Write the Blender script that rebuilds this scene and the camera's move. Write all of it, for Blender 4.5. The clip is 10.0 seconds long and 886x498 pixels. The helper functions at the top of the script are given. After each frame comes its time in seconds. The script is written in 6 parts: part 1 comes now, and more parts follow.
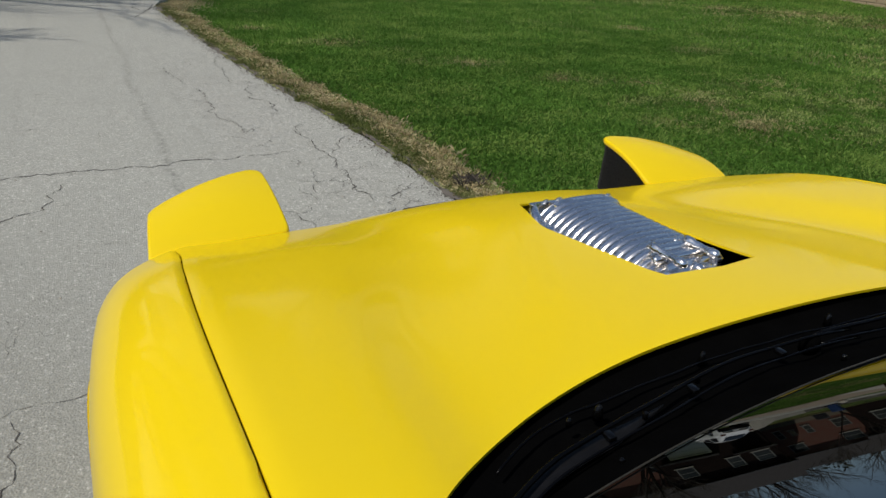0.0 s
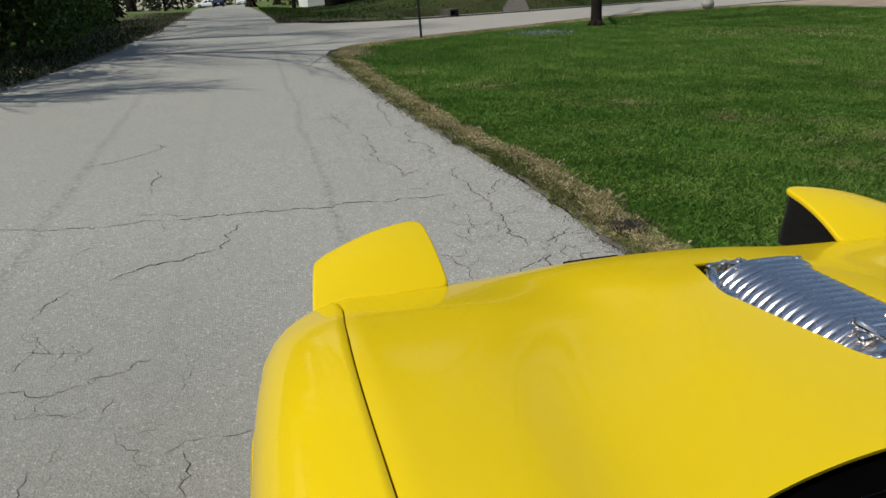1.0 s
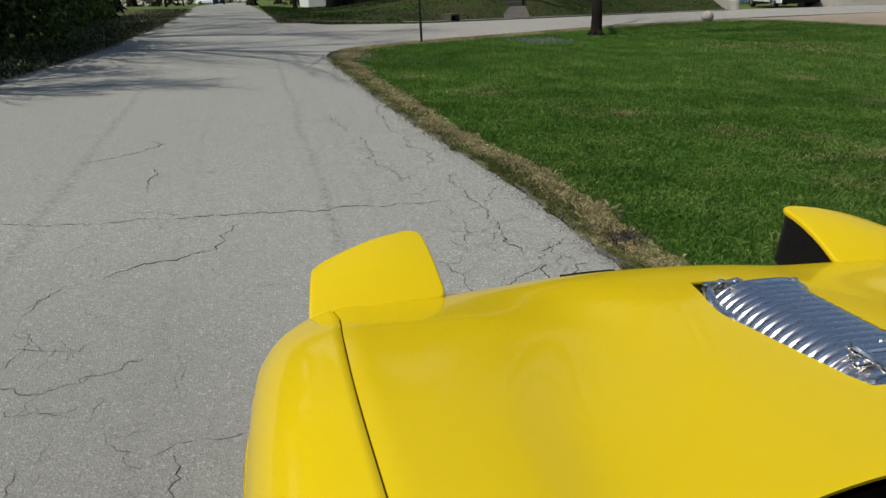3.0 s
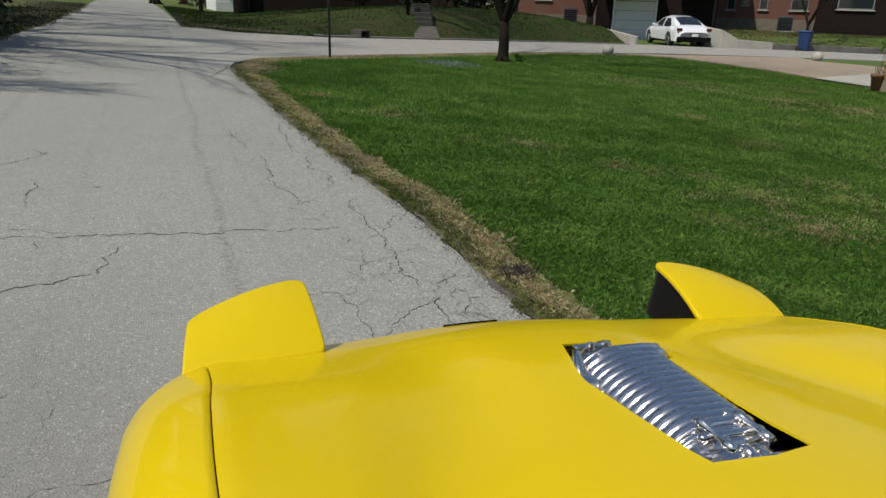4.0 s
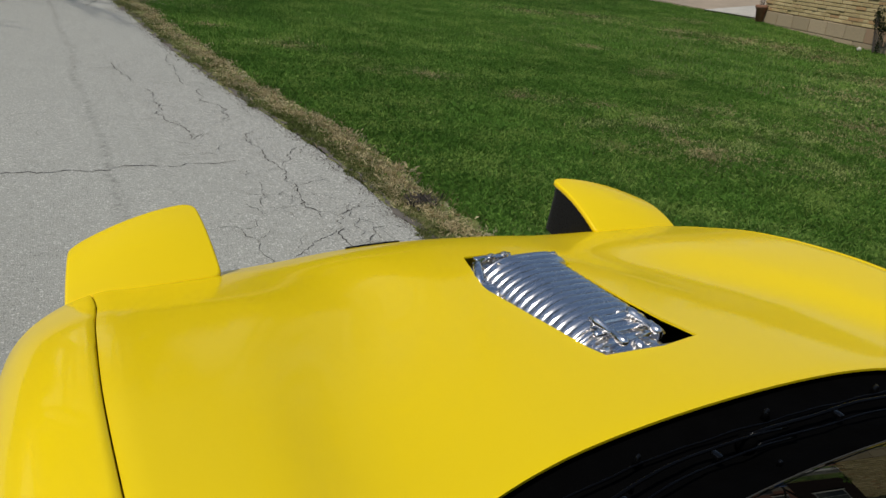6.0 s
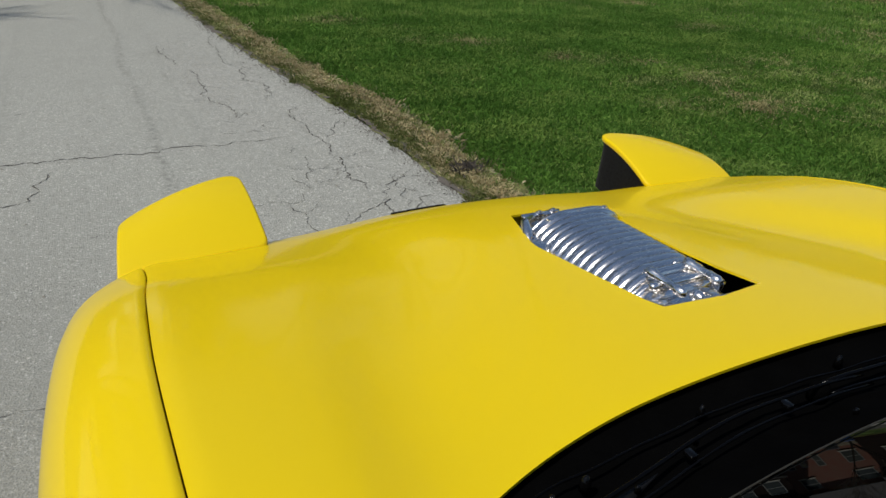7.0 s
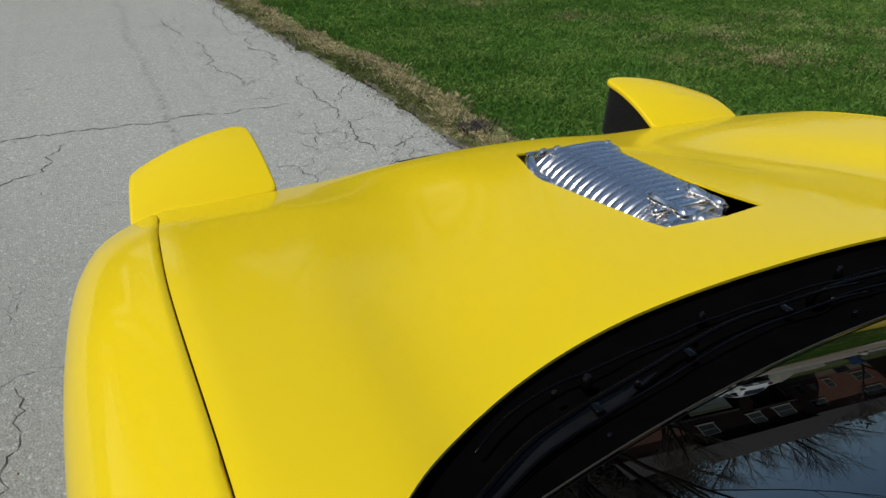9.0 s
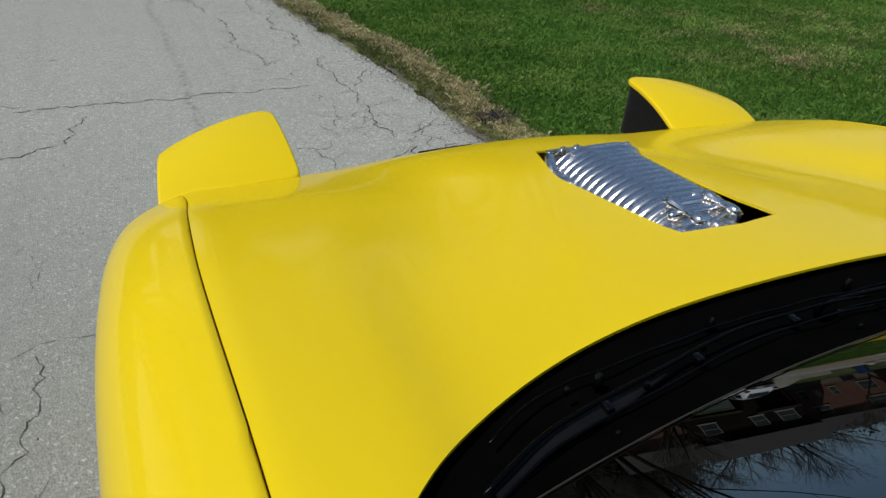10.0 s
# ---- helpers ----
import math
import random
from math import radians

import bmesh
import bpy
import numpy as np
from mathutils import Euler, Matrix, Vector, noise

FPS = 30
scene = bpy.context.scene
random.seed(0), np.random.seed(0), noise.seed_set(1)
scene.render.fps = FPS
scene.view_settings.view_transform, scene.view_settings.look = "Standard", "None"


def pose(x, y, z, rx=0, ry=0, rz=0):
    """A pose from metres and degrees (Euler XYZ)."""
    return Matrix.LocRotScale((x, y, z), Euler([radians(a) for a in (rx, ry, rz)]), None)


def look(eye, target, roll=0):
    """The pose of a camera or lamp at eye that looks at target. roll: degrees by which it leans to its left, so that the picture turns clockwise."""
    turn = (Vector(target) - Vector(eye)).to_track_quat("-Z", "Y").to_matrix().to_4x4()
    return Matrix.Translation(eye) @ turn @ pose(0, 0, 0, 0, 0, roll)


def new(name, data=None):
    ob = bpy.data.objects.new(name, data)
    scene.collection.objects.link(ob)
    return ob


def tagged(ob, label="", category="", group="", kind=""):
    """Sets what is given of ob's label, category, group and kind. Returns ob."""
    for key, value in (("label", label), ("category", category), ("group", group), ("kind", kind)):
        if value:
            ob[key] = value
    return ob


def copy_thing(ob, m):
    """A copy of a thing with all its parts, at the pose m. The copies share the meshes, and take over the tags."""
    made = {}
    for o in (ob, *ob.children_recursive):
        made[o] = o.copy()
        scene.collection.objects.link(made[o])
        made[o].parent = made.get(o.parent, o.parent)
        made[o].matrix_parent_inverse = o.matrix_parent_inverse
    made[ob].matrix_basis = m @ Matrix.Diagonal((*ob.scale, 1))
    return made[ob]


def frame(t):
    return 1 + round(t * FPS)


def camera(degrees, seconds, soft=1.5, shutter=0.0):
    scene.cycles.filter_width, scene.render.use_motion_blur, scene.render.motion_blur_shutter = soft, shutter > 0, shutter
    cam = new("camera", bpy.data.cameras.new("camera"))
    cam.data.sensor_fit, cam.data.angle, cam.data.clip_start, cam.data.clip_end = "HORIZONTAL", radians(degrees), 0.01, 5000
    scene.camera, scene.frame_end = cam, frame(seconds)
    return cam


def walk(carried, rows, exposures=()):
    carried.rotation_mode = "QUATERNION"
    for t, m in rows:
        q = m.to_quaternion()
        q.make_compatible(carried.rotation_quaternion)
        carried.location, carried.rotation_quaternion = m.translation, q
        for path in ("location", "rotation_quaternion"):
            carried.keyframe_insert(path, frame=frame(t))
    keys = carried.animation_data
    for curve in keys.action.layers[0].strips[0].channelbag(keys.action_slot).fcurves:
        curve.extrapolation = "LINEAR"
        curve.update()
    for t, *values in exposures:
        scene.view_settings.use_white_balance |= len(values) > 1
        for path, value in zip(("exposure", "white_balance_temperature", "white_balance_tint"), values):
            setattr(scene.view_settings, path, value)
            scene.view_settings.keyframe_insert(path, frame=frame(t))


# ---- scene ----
cam = camera(63.1, 10.0)
# the ground by the car slopes: rows are given on that slope, TILT makes them upright
TILT = Vector((-0.065, 0.04, 1)).rotation_difference(Vector((0, 0, 1))).to_matrix().to_4x4()
PATH = [
    (0, (-0.875, -1.461, 1.378), (-0.038, 0.156, 0.551), 3.2),
    (0.5, (-0.873, -1.413, 1.379), (-0.247, 0.319, 0.6), -0.0),
    (1, (-0.874, -1.391, 1.393), (-0.411, 0.408, 0.652), -0.3),
    (1.5, (-0.878, -1.392, 1.393), (-0.456, 0.429, 0.683), -0.0),
    (2, (-0.87, -1.387, 1.391), (-0.421, 0.421, 0.663), 0.6),
    (3.3, (-0.885, -1.382, 1.429), (-0.383, 0.412, 0.701), 2.1),
    (3.5, (-0.87, -1.362, 1.468), (-0.336, 0.426, 0.748), 2.8),
    (4, (-0.836, -1.38, 1.503), (-0.104, 0.353, 0.824), 6.1),
    (4.5, (-0.823, -1.396, 1.486), (0.058, 0.257, 0.787), 7.6),
    (5, (-0.827, -1.407, 1.48), (0.153, 0.166, 0.728), 8.8),
    (5.2, (-0.826, -1.409, 1.477), (0.177, 0.145, 0.716), 8.9),
    (6.5, (-0.806, -1.376, 1.436), (0.077, 0.204, 0.587), 5.1),
    (7, (-0.8, -1.375, 1.419), (0.021, 0.216, 0.528), 3.1),
    (7.5, (-0.8, -1.378, 1.405), (-0.016, 0.208, 0.473), 2.6),
    (8, (-0.807, -1.398, 1.397), (-0.027, 0.172, 0.434), 2.7),
    (8.5, (-0.798, -1.434, 1.383), (-0.005, 0.137, 0.433), 1.3),
    (9, (-0.808, -1.424, 1.369), (-0.033, 0.15, 0.409), 1.0),
    (9.5, (-0.812, -1.42, 1.367), (-0.087, 0.162, 0.381), 1.3),
    (10, (-0.832, -1.438, 1.396), (-0.089, 0.129, 0.4), 3.2),
]
EXPOSURE = [(0, 0.06, 6500, 10), (0.7, 0.03, 6500, 10), (1.5, -0.11, 6500, 10), (5.2, -0.09, 6500, 10), (7, -0.04, 6420, 9), (10, -0.03, 6220, 7)]
walk(cam, [(t, TILT @ look(e, g, r)) for t, e, g, r in PATH], EXPOSURE)

# ---- light ----
SUN_FROM = Vector((-0.95, -0.30, 1.66)).normalized()
world = bpy.data.worlds.new("sky")
scene.world = world
world.use_nodes = True
wt = world.node_tree
sky = wt.nodes.new("ShaderNodeTexSky")
sky.sky_type, sky.sun_disc = "NISHITA", False
sky.sun_elevation = math.asin(SUN_FROM.z)
sky.sun_rotation = math.atan2(SUN_FROM.x, SUN_FROM.y)
sky.air_density, sky.dust_density, sky.ozone_density = 1.0, 0.6, 1.0
wt.links.new(sky.outputs[0], wt.nodes["Background"].inputs[0])
wt.nodes["Background"].inputs[1].default_value = 0.10
sun = new("sun", bpy.data.lights.new("sun", "SUN"))
sun.data.energy, sun.data.angle, sun.data.color = 4.05, radians(0.55), (1.0, 0.95, 0.87)
sun.matrix_world = SUN_FROM.to_track_quat("Z", "Y").to_matrix().to_4x4()


# ---- materials ----
class Mat:
    """A small builder of node materials round one Principled shader."""

    def __init__(self, name, **values):
        self.m = bpy.data.materials.new(name)
        self.m.use_nodes = True
        self.t = self.m.node_tree
        self.p = self.t.nodes["Principled BSDF"]
        self.set(**values)

    def set(self, **values):
        for key, value in values.items():
            key = key.replace("_", " ")
            socket = self.p.inputs[key]
            if hasattr(value, "is_linked"):
                self.t.links.new(value, socket)
            elif isinstance(value, tuple):
                socket.default_value = (*value, 1.0)
            else:
                socket.default_value = value
        return self

    def node(self, kind, out=0, **inputs):
        n = self.t.nodes.new("ShaderNode" + kind)
        for key, value in inputs.items():
            key = int(key[1:]) if key[0] == "i" and key[1:].isdigit() else key.replace("_", " ")
            if hasattr(value, "is_linked"):
                self.t.links.new(value, n.inputs[key])
            else:
                n.inputs[key].default_value = value
        return n.outputs[out]

    def place(self, stretch=(1, 1, 1)):
        where = self.t.nodes.new("ShaderNodeNewGeometry").outputs["Position"]
        return self.mapped(where, stretch)

    def mapped(self, where, stretch):
        n = self.t.nodes.new("ShaderNodeMapping")
        n.inputs["Scale"].default_value = stretch
        self.t.links.new(where, n.inputs["Vector"])
        return n.outputs[0]

    def own(self, stretch=(1, 1, 1)):
        return self.mapped(self.t.nodes.new("ShaderNodeTexCoord").outputs["Object"], stretch)

    def noise(self, scale, detail=4.0, rough=0.55, where=None, warp=0.0):
        return self.node("TexNoise", Vector=where or self.place(), Scale=scale, Detail=detail, Roughness=rough, Distortion=warp)

    def ramp(self, fac, stops):
        n = self.t.nodes.new("ShaderNodeValToRGB")
        self.t.links.new(fac, n.inputs[0])
        el = n.color_ramp.elements
        while len(el) < len(stops):
            el.new(0.5)
        for e, (at, c) in zip(el, stops):
            e.position = at
            e.color = (c, c, c, 1) if isinstance(c, (int, float)) else (*c, 1)
        return n.outputs[0]

    def math(self, op, a, b=0.5, clamp=False):
        n = self.t.nodes.new("ShaderNodeMath")
        n.operation, n.use_clamp = op, clamp
        for socket, value in zip(n.inputs, (a, b)):
            if hasattr(value, "is_linked"):
                self.t.links.new(value, socket)
            else:
                socket.default_value = value
        return n.outputs[0]

    def mix(self, fac, a, b, how="MIX"):
        n = self.t.nodes.new("ShaderNodeMix")
        n.data_type, n.blend_type = "RGBA", how
        for socket, value in zip((n.inputs[0], n.inputs[6], n.inputs[7]), (fac, a, b)):
            if hasattr(value, "is_linked"):
                self.t.links.new(value, socket)
            else:
                socket.default_value = (*value, 1) if isinstance(value, tuple) else value
        return n.outputs[2]

    def bump(self, height, strength=0.3, distance=0.01):
        return self.set(Normal=self.node("Bump", Height=height, Strength=strength, Distance=distance))

    def axis(self, which, where=None):
        return self.node("SeparateXYZ", out="XYZ".index(which), Vector=where or self.place())

    def island(self):
        return self.t.nodes.new("ShaderNodeNewGeometry").outputs["Random Per Island"]

    def each(self):
        return self.t.nodes.new("ShaderNodeObjectInfo").outputs["Random"]


def plain(name, colour, rough=0.6, metal=0.0, vary=0.15, scale=6.0, bump=0.15, **more):
    """A painted or raw surface with two scales of variation."""
    s = Mat(name, Roughness=rough, Metallic=metal, **more)
    big, fine = s.noise(scale, 3, where=s.own()), s.noise(scale * 14, 5, where=s.own())
    both = s.math("ADD", s.math("MULTIPLY", big, 0.6), s.math("MULTIPLY", fine, 0.4))
    low, high = tuple(c * (1 - vary) for c in colour), tuple(min(1, c * (1 + vary)) for c in colour)
    s.set(Base_Color=s.ramp(both, [(0.3, low), (0.7, high)]))
    s.set(Roughness=s.ramp(fine, [(0.3, max(0, rough - 0.08)), (0.7, min(1, rough + 0.08))]))
    if bump:
        s.bump(fine, bump, 0.004)
    return s.m


def make_yellow():
    s = Mat("yellow_paint", Specular_IOR_Level=0.1, Coat_Weight=0.5, Coat_Roughness=0.075, Coat_IOR=1.45)
    flake, dust = s.noise(900, 2, where=s.own()), s.noise(4.5, 4, where=s.own())
    s.set(Base_Color=s.mix(s.ramp(dust, [(0.35, 0.0), (0.75, 0.10)]), (0.652, 0.469, 0.001), (0.612, 0.450, 0.005)))
    s.set(Roughness=s.ramp(flake, [(0.3, 0.40), (0.7, 0.5)]))
    ripple = s.node("Bump", Height=s.noise(38, 1, where=s.own()), Strength=0.012, Distance=0.002)
    s.set(Coat_Normal=ripple)
    return s.m


def make_asphalt(name, light, aged):
    s = Mat(name)
    p = s.place()
    stone = s.node("TexVoronoi", Vector=p, Scale=130.0)
    stone_id = s.node("TexVoronoi", out=1, Vector=p, Scale=130.0)
    grit, tone, blot = s.noise(240, 3), s.noise(0.55, 4), s.noise(3.2, 5, warp=0.6)
    sep = s.node("SeparateColor", Color=stone_id)
    worn = s.mix(s.ramp(sep, [(0.0, 0.0), (0.72, 0.10), (0.9, 0.5), (1.0, 1.0)]), light, tuple(min(1, c * 1.75) for c in light))
    base = s.mix(s.ramp(grit, [(0.38, 0.9), (0.58, 0.0)]), worn, aged)
    # exposed chips and pits, thicker where the edge has worn
    chip, chip_id = s.node("TexVoronoi", Vector=p, Scale=62.0), s.node("SeparateColor", Color=s.node("TexVoronoi", out=1, Vector=p, Scale=62.0))
    small = s.ramp(chip, [(0.20, 1.0), (0.42, 0.0)])
    rough_patch = s.math("MULTIPLY", s.math("MULTIPLY", s.math("SUBTRACT", 2.6, s.axis("Y")), 0.5, clamp=True), s.math("MULTIPLY", s.math("SUBTRACT", -0.4, s.axis("X")), 1.2, clamp=True))
    wear = s.math("ADD", s.math("MULTIPLY", s.noise(1.1, 4), 0.22), s.math("MULTIPLY", s.math("ADD", s.axis("X"), 0.4, clamp=True), 0.26))
    wear = s.math("ADD", wear, s.math("MULTIPLY", rough_patch, 0.17))
    lit = s.math("GREATER_THAN", s.math("ADD", chip_id, wear), 0.96)
    base = s.mix(s.math("MULTIPLY", small, s.math("MULTIPLY", lit, 0.8)), base, (0.56, 0.545, 0.49))
    pit = s.math("LESS_THAN", s.math("SUBTRACT", chip_id, wear), 0.015)
    base = s.mix(s.math("MULTIPLY", small, s.math("MULTIPLY", pit, 0.75)), base, tuple(c * 0.33 for c in light))
    base = s.mix(s.math("MULTIPLY", rough_patch, s.ramp(s.noise(75, 5, 0.7), [(0.40, 0.22), (0.6, 0.95)])), base, aged)
    base = s.mix(s.ramp(tone, [(0.35, 0.0), (0.7, 0.45)]), base, tuple(c * 0.82 for c in light))
    base = s.mix(s.ramp(blot, [(0.55, 0.0), (0.75, 0.35)]), base, tuple(c * 0.72 for c in light))
    # long wheel-worn seams of the paver, ragged
    x = s.axis("X")
    wob = s.math("MULTIPLY", s.math("SUBTRACT", s.noise(1.3, 2), 0.5), 0.16)
    rag = s.noise(26, 4)
    for at, wide, deep in ((-0.47, 0.05, 0.6), (-2.1, 0.06, 0.55), (-0.2, 0.03, 0.25), (-1.3, 0.05, 0.2)):
        d = s.math("ABSOLUTE", s.math("ADD", s.math("SUBTRACT", x, at), wob))
        near = s.math("SUBTRACT", 1.0, s.math("DIVIDE", d, wide), clamp=True)
        keep = s.math("MULTIPLY", near, s.ramp(rag, [(0.45, 0.0), (0.6, deep)]))
        base = s.mix(keep, base, tuple(c * 0.4 for c in light))
    s.set(Base_Color=base, Roughness=0.92, Specular_IOR_Level=0.25)
    s.bump(s.math("ADD", s.math("MULTIPLY", stone, 0.8), s.math("MULTIPLY", grit, 0.6)), 0.5, 0.006)
    return s.m


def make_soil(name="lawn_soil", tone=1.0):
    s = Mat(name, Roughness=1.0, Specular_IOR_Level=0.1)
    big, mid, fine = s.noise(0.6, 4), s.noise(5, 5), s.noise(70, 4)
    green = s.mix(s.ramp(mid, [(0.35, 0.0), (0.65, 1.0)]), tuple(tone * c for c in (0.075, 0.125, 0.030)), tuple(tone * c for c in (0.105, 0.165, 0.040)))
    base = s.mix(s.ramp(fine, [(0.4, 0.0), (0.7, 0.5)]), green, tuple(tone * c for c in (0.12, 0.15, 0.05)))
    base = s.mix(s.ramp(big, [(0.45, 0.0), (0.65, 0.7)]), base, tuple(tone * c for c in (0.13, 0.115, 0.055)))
    s.set(Base_Color=base).bump(fine, 0.6, 0.03)
    return s.m


def make_verge():
    """Trodden edge of the lawn: soil, matted straw and low weeds."""
    s = Mat("verge_ground", Roughness=1.0, Specular_IOR_Level=0.1)
    fine, mid, big = s.noise(95, 4, 0.7), s.noise(16, 5, 0.65, warp=0.4), s.noise(2.3, 4)
    straw = s.mix(s.ramp(fine, [(0.35, 0.0), (0.62, 1.0)]), (0.17, 0.14, 0.08), (0.48, 0.42, 0.27))
    weeds = s.mix(s.ramp(fine, [(0.35, 0.0), (0.62, 1.0)]), (0.095, 0.112, 0.034), (0.25, 0.265, 0.092))
    base = s.mix(s.ramp(s.math("ADD", s.math("MULTIPLY", mid, 0.75), s.math("MULTIPLY", big, 0.25)), [(0.515, 0.0), (0.62, 1.0)]), weeds, straw)
    soil = s.ramp(s.noise(31, 4, 0.6), [(0.56, 0.0), (0.64, 0.8)])
    s.set(Base_Color=s.mix(soil, base, (0.12, 0.10, 0.075))).bump(fine, 0.9, 0.02)
    return s.m


def make_grass(name, dark, bright, dry, amount, fresh=(0.082, 0.150, 0.026)):
    s = Mat(name, Roughness=0.65, Specular_IOR_Level=0.12)
    pick = s.island()
    shade = s.mix(s.ramp(pick, [(0.1, 0.0), (0.9, 1.0)]), dark, bright)
    tone = s.noise(0.9, 4)
    shade = s.mix(s.ramp(tone, [(0.35, 0.0), (0.65, 0.6)]), shade, tuple(c * 0.74 for c in dark))
    tuft = s.ramp(s.noise(11, 3, 0.6), [(0.46, 0.0), (0.62, 0.55)])
    shade = s.mix(tuft, shade, tuple(c * 0.62 for c in dark))
    glow = s.math("ADD", s.noise(1.7, 4, 0.6), s.math("MULTIPLY", s.math("SUBTRACT", pick, 0.5), 0.3))
    shade = s.mix(s.ramp(glow, [(0.50, 0.0), (0.68, 0.8)]), shade, fresh)
    mask = s.math("ADD", s.noise(0.55, 5, 0.65), s.math("MULTIPLY", s.math("SUBTRACT", pick, 0.5), 0.22))
    hue = s.mix(s.ramp(mask, [(amount, 0.0), (amount + 0.10, 0.85)]), shade, dry)
    s.set(Base_Color=hue)
    t = s.t
    through_ = t.nodes.new("ShaderNodeBsdfTranslucent")
    both = t.nodes.new("ShaderNodeMixShader")
    both.inputs[0].default_value = 0.38
    out = [n for n in t.nodes if n.bl_idname == "ShaderNodeOutputMaterial"][0]
    main = [n for n in t.nodes if n.bl_idname == "ShaderNodeBsdfPrincipled"][0]
    t.links.new(hue, through_.inputs[0])
    t.links.new(main.outputs[0], both.inputs[1])
    t.links.new(through_.outputs[0], both.inputs[2])
    t.links.new(both.outputs[0], out.inputs[0])
    return s.m


def make_brick(name, a, b, c):
    s = Mat(name, Roughness=0.85)
    r = s.each()
    base = s.ramp(r, [(0.0, tuple(v * 0.85 for v in a)), (0.3, a), (0.6, b), (0.82, tuple(v * 1.1 for v in b)), (0.9, c), (1.0, (c[0] * 0.95, c[1] * 0.78, c[2] * 0.75))])
    rub = s.noise(30, 5)
    base = s.mix(s.ramp(rub, [(0.35, 0.0), (0.75, 0.5)]), base, tuple(v * 0.6 for v in b))
    s.set(Base_Color=base).bump(rub, 0.4, 0.006)
    return s.m


def make_metal():
    s = Mat("polished_aluminium", Metallic=1.0, Base_Color=(0.78, 0.755, 0.725))
    brushed = s.noise(60, 4, where=s.own((1, 14, 1)))
    s.set(Roughness=s.ramp(brushed, [(0.3, 0.14), (0.7, 0.30)]))
    s.bump(brushed, 0.10, 0.001)
    return s.m


def make_glass(name, tint, gloss=0.0):
    m = bpy.data.materials.new(name)
    m.use_nodes = True
    t = m.node_tree
    t.nodes.clear()
    out, mix = t.nodes.new("ShaderNodeOutputMaterial"), t.nodes.new("ShaderNodeMixShader")
    clear, shine = t.nodes.new("ShaderNodeBsdfTransparent"), t.nodes.new("ShaderNodeBsdfGlossy")
    fres = t.nodes.new("ShaderNodeFresnel")
    fres.inputs["IOR"].default_value = 1.52
    clear.inputs[0].default_value = (*tint, 1)
    shine.inputs[0].default_value = (0.19, 0.195, 0.19, 1)
    shine.inputs["Roughness"].default_value = gloss
    t.links.new(fres.outputs[0], mix.inputs[0])
    t.links.new(clear.outputs[0], mix.inputs[1])
    t.links.new(shine.outputs[0], mix.inputs[2])
    t.links.new(mix.outputs[0], out.inputs[0])
    return m


YELLOW = make_yellow()
ASPHALT = make_asphalt("old_asphalt", (0.326, 0.326, 0.286), (0.165, 0.162, 0.142))
STREET = make_asphalt("side_street_asphalt", (0.345, 0.332, 0.285), (0.20, 0.19, 0.165))
SOIL = make_soil()
# lawn soil in darker colours that paint tree shade onto the left bank
SHADED_SOIL = make_soil("shaded_bank_soil", 0.42)
GRASS = make_grass("lawn_grass", (0.070, 0.165, 0.022), (0.188, 0.350, 0.062), (0.33, 0.30, 0.14), 0.66, (0.250, 0.362, 0.080))
STRAW = make_grass("dead_grass", (0.34, 0.265, 0.13), (0.86, 0.74, 0.45), (0.19, 0.19, 0.07), 0.62, (0.74, 0.62, 0.36))
THATCH = make_grass("dry_lawn_thatch", (0.22, 0.180, 0.080), (0.62, 0.51, 0.275), (0.16, 0.17, 0.06), 0.62, (0.50, 0.40, 0.22))
VERGE = make_verge()
DIRT = plain("edge_dirt", (0.095, 0.082, 0.066), 1.0, vary=0.4, scale=9, bump=0.6)
# cracks are flat strips; this dark colour paints the shade inside them
CRACK = plain("crack_shade", (0.055, 0.050, 0.043), 1.0, vary=0.4, scale=20, bump=0)
METAL = make_metal()
BLACK = plain("black_plastic", (0.004, 0.004, 0.0045), 0.3, vary=0.3, scale=18, bump=0.05, Specular_IOR_Level=0.12)
MATT = plain("dark_lining", (0.006, 0.006, 0.0065), 0.9, vary=0.3, Specular_IOR_Level=0.05)
COWL = plain("black_cowl_plastic", (0.0016, 0.0016, 0.0016), 0.5, vary=0.3, scale=18, bump=0.1, Specular_IOR_Level=0.02, IOR=1.12)
GLOSS = plain("glossy_black", (0.002, 0.002, 0.002), 0.09, vary=0.2, scale=18, bump=0.15, Specular_IOR_Level=0.2)
SATIN = plain("satin_black_rubber", (0.0016, 0.0016, 0.0018), 0.20, vary=0.3, scale=14, bump=0.12, Specular_IOR_Level=0.06)
RUBBER = plain("tyre_rubber", (0.02, 0.02, 0.021), 0.75, vary=0.2)
ALLOY = plain("alloy_wheel", (0.55, 0.56, 0.58), 0.3, 1.0, vary=0.1)
PANE = make_glass("window_glass", (0.10, 0.11, 0.10))
DARK_GLASS = Mat("far_window_glass", Base_Color=(0.02, 0.025, 0.03), Roughness=0.06).m
BARK = plain("bark", (0.016, 0.013, 0.010), 0.95, vary=0.45, scale=10, bump=0.8, Specular_IOR_Level=0.08)
TWIG = plain("twig_bark", (0.075, 0.062, 0.050), 0.95, vary=0.4, scale=6, bump=0.3)
CONCRETE = plain("pale_concrete", (0.40, 0.375, 0.32), 0.9, vary=0.18, scale=2.5, bump=0.4)
TAN = plain("tan_concrete", (0.30, 0.24, 0.17), 0.95, vary=0.14, scale=1.5, bump=0.4)
# white frames greyed in colour so their windshield reflection stays dim
FRAME = plain("dimmed_window_paint", (0.19, 0.19, 0.18), 0.6, vary=0.1, scale=2, bump=0.1)
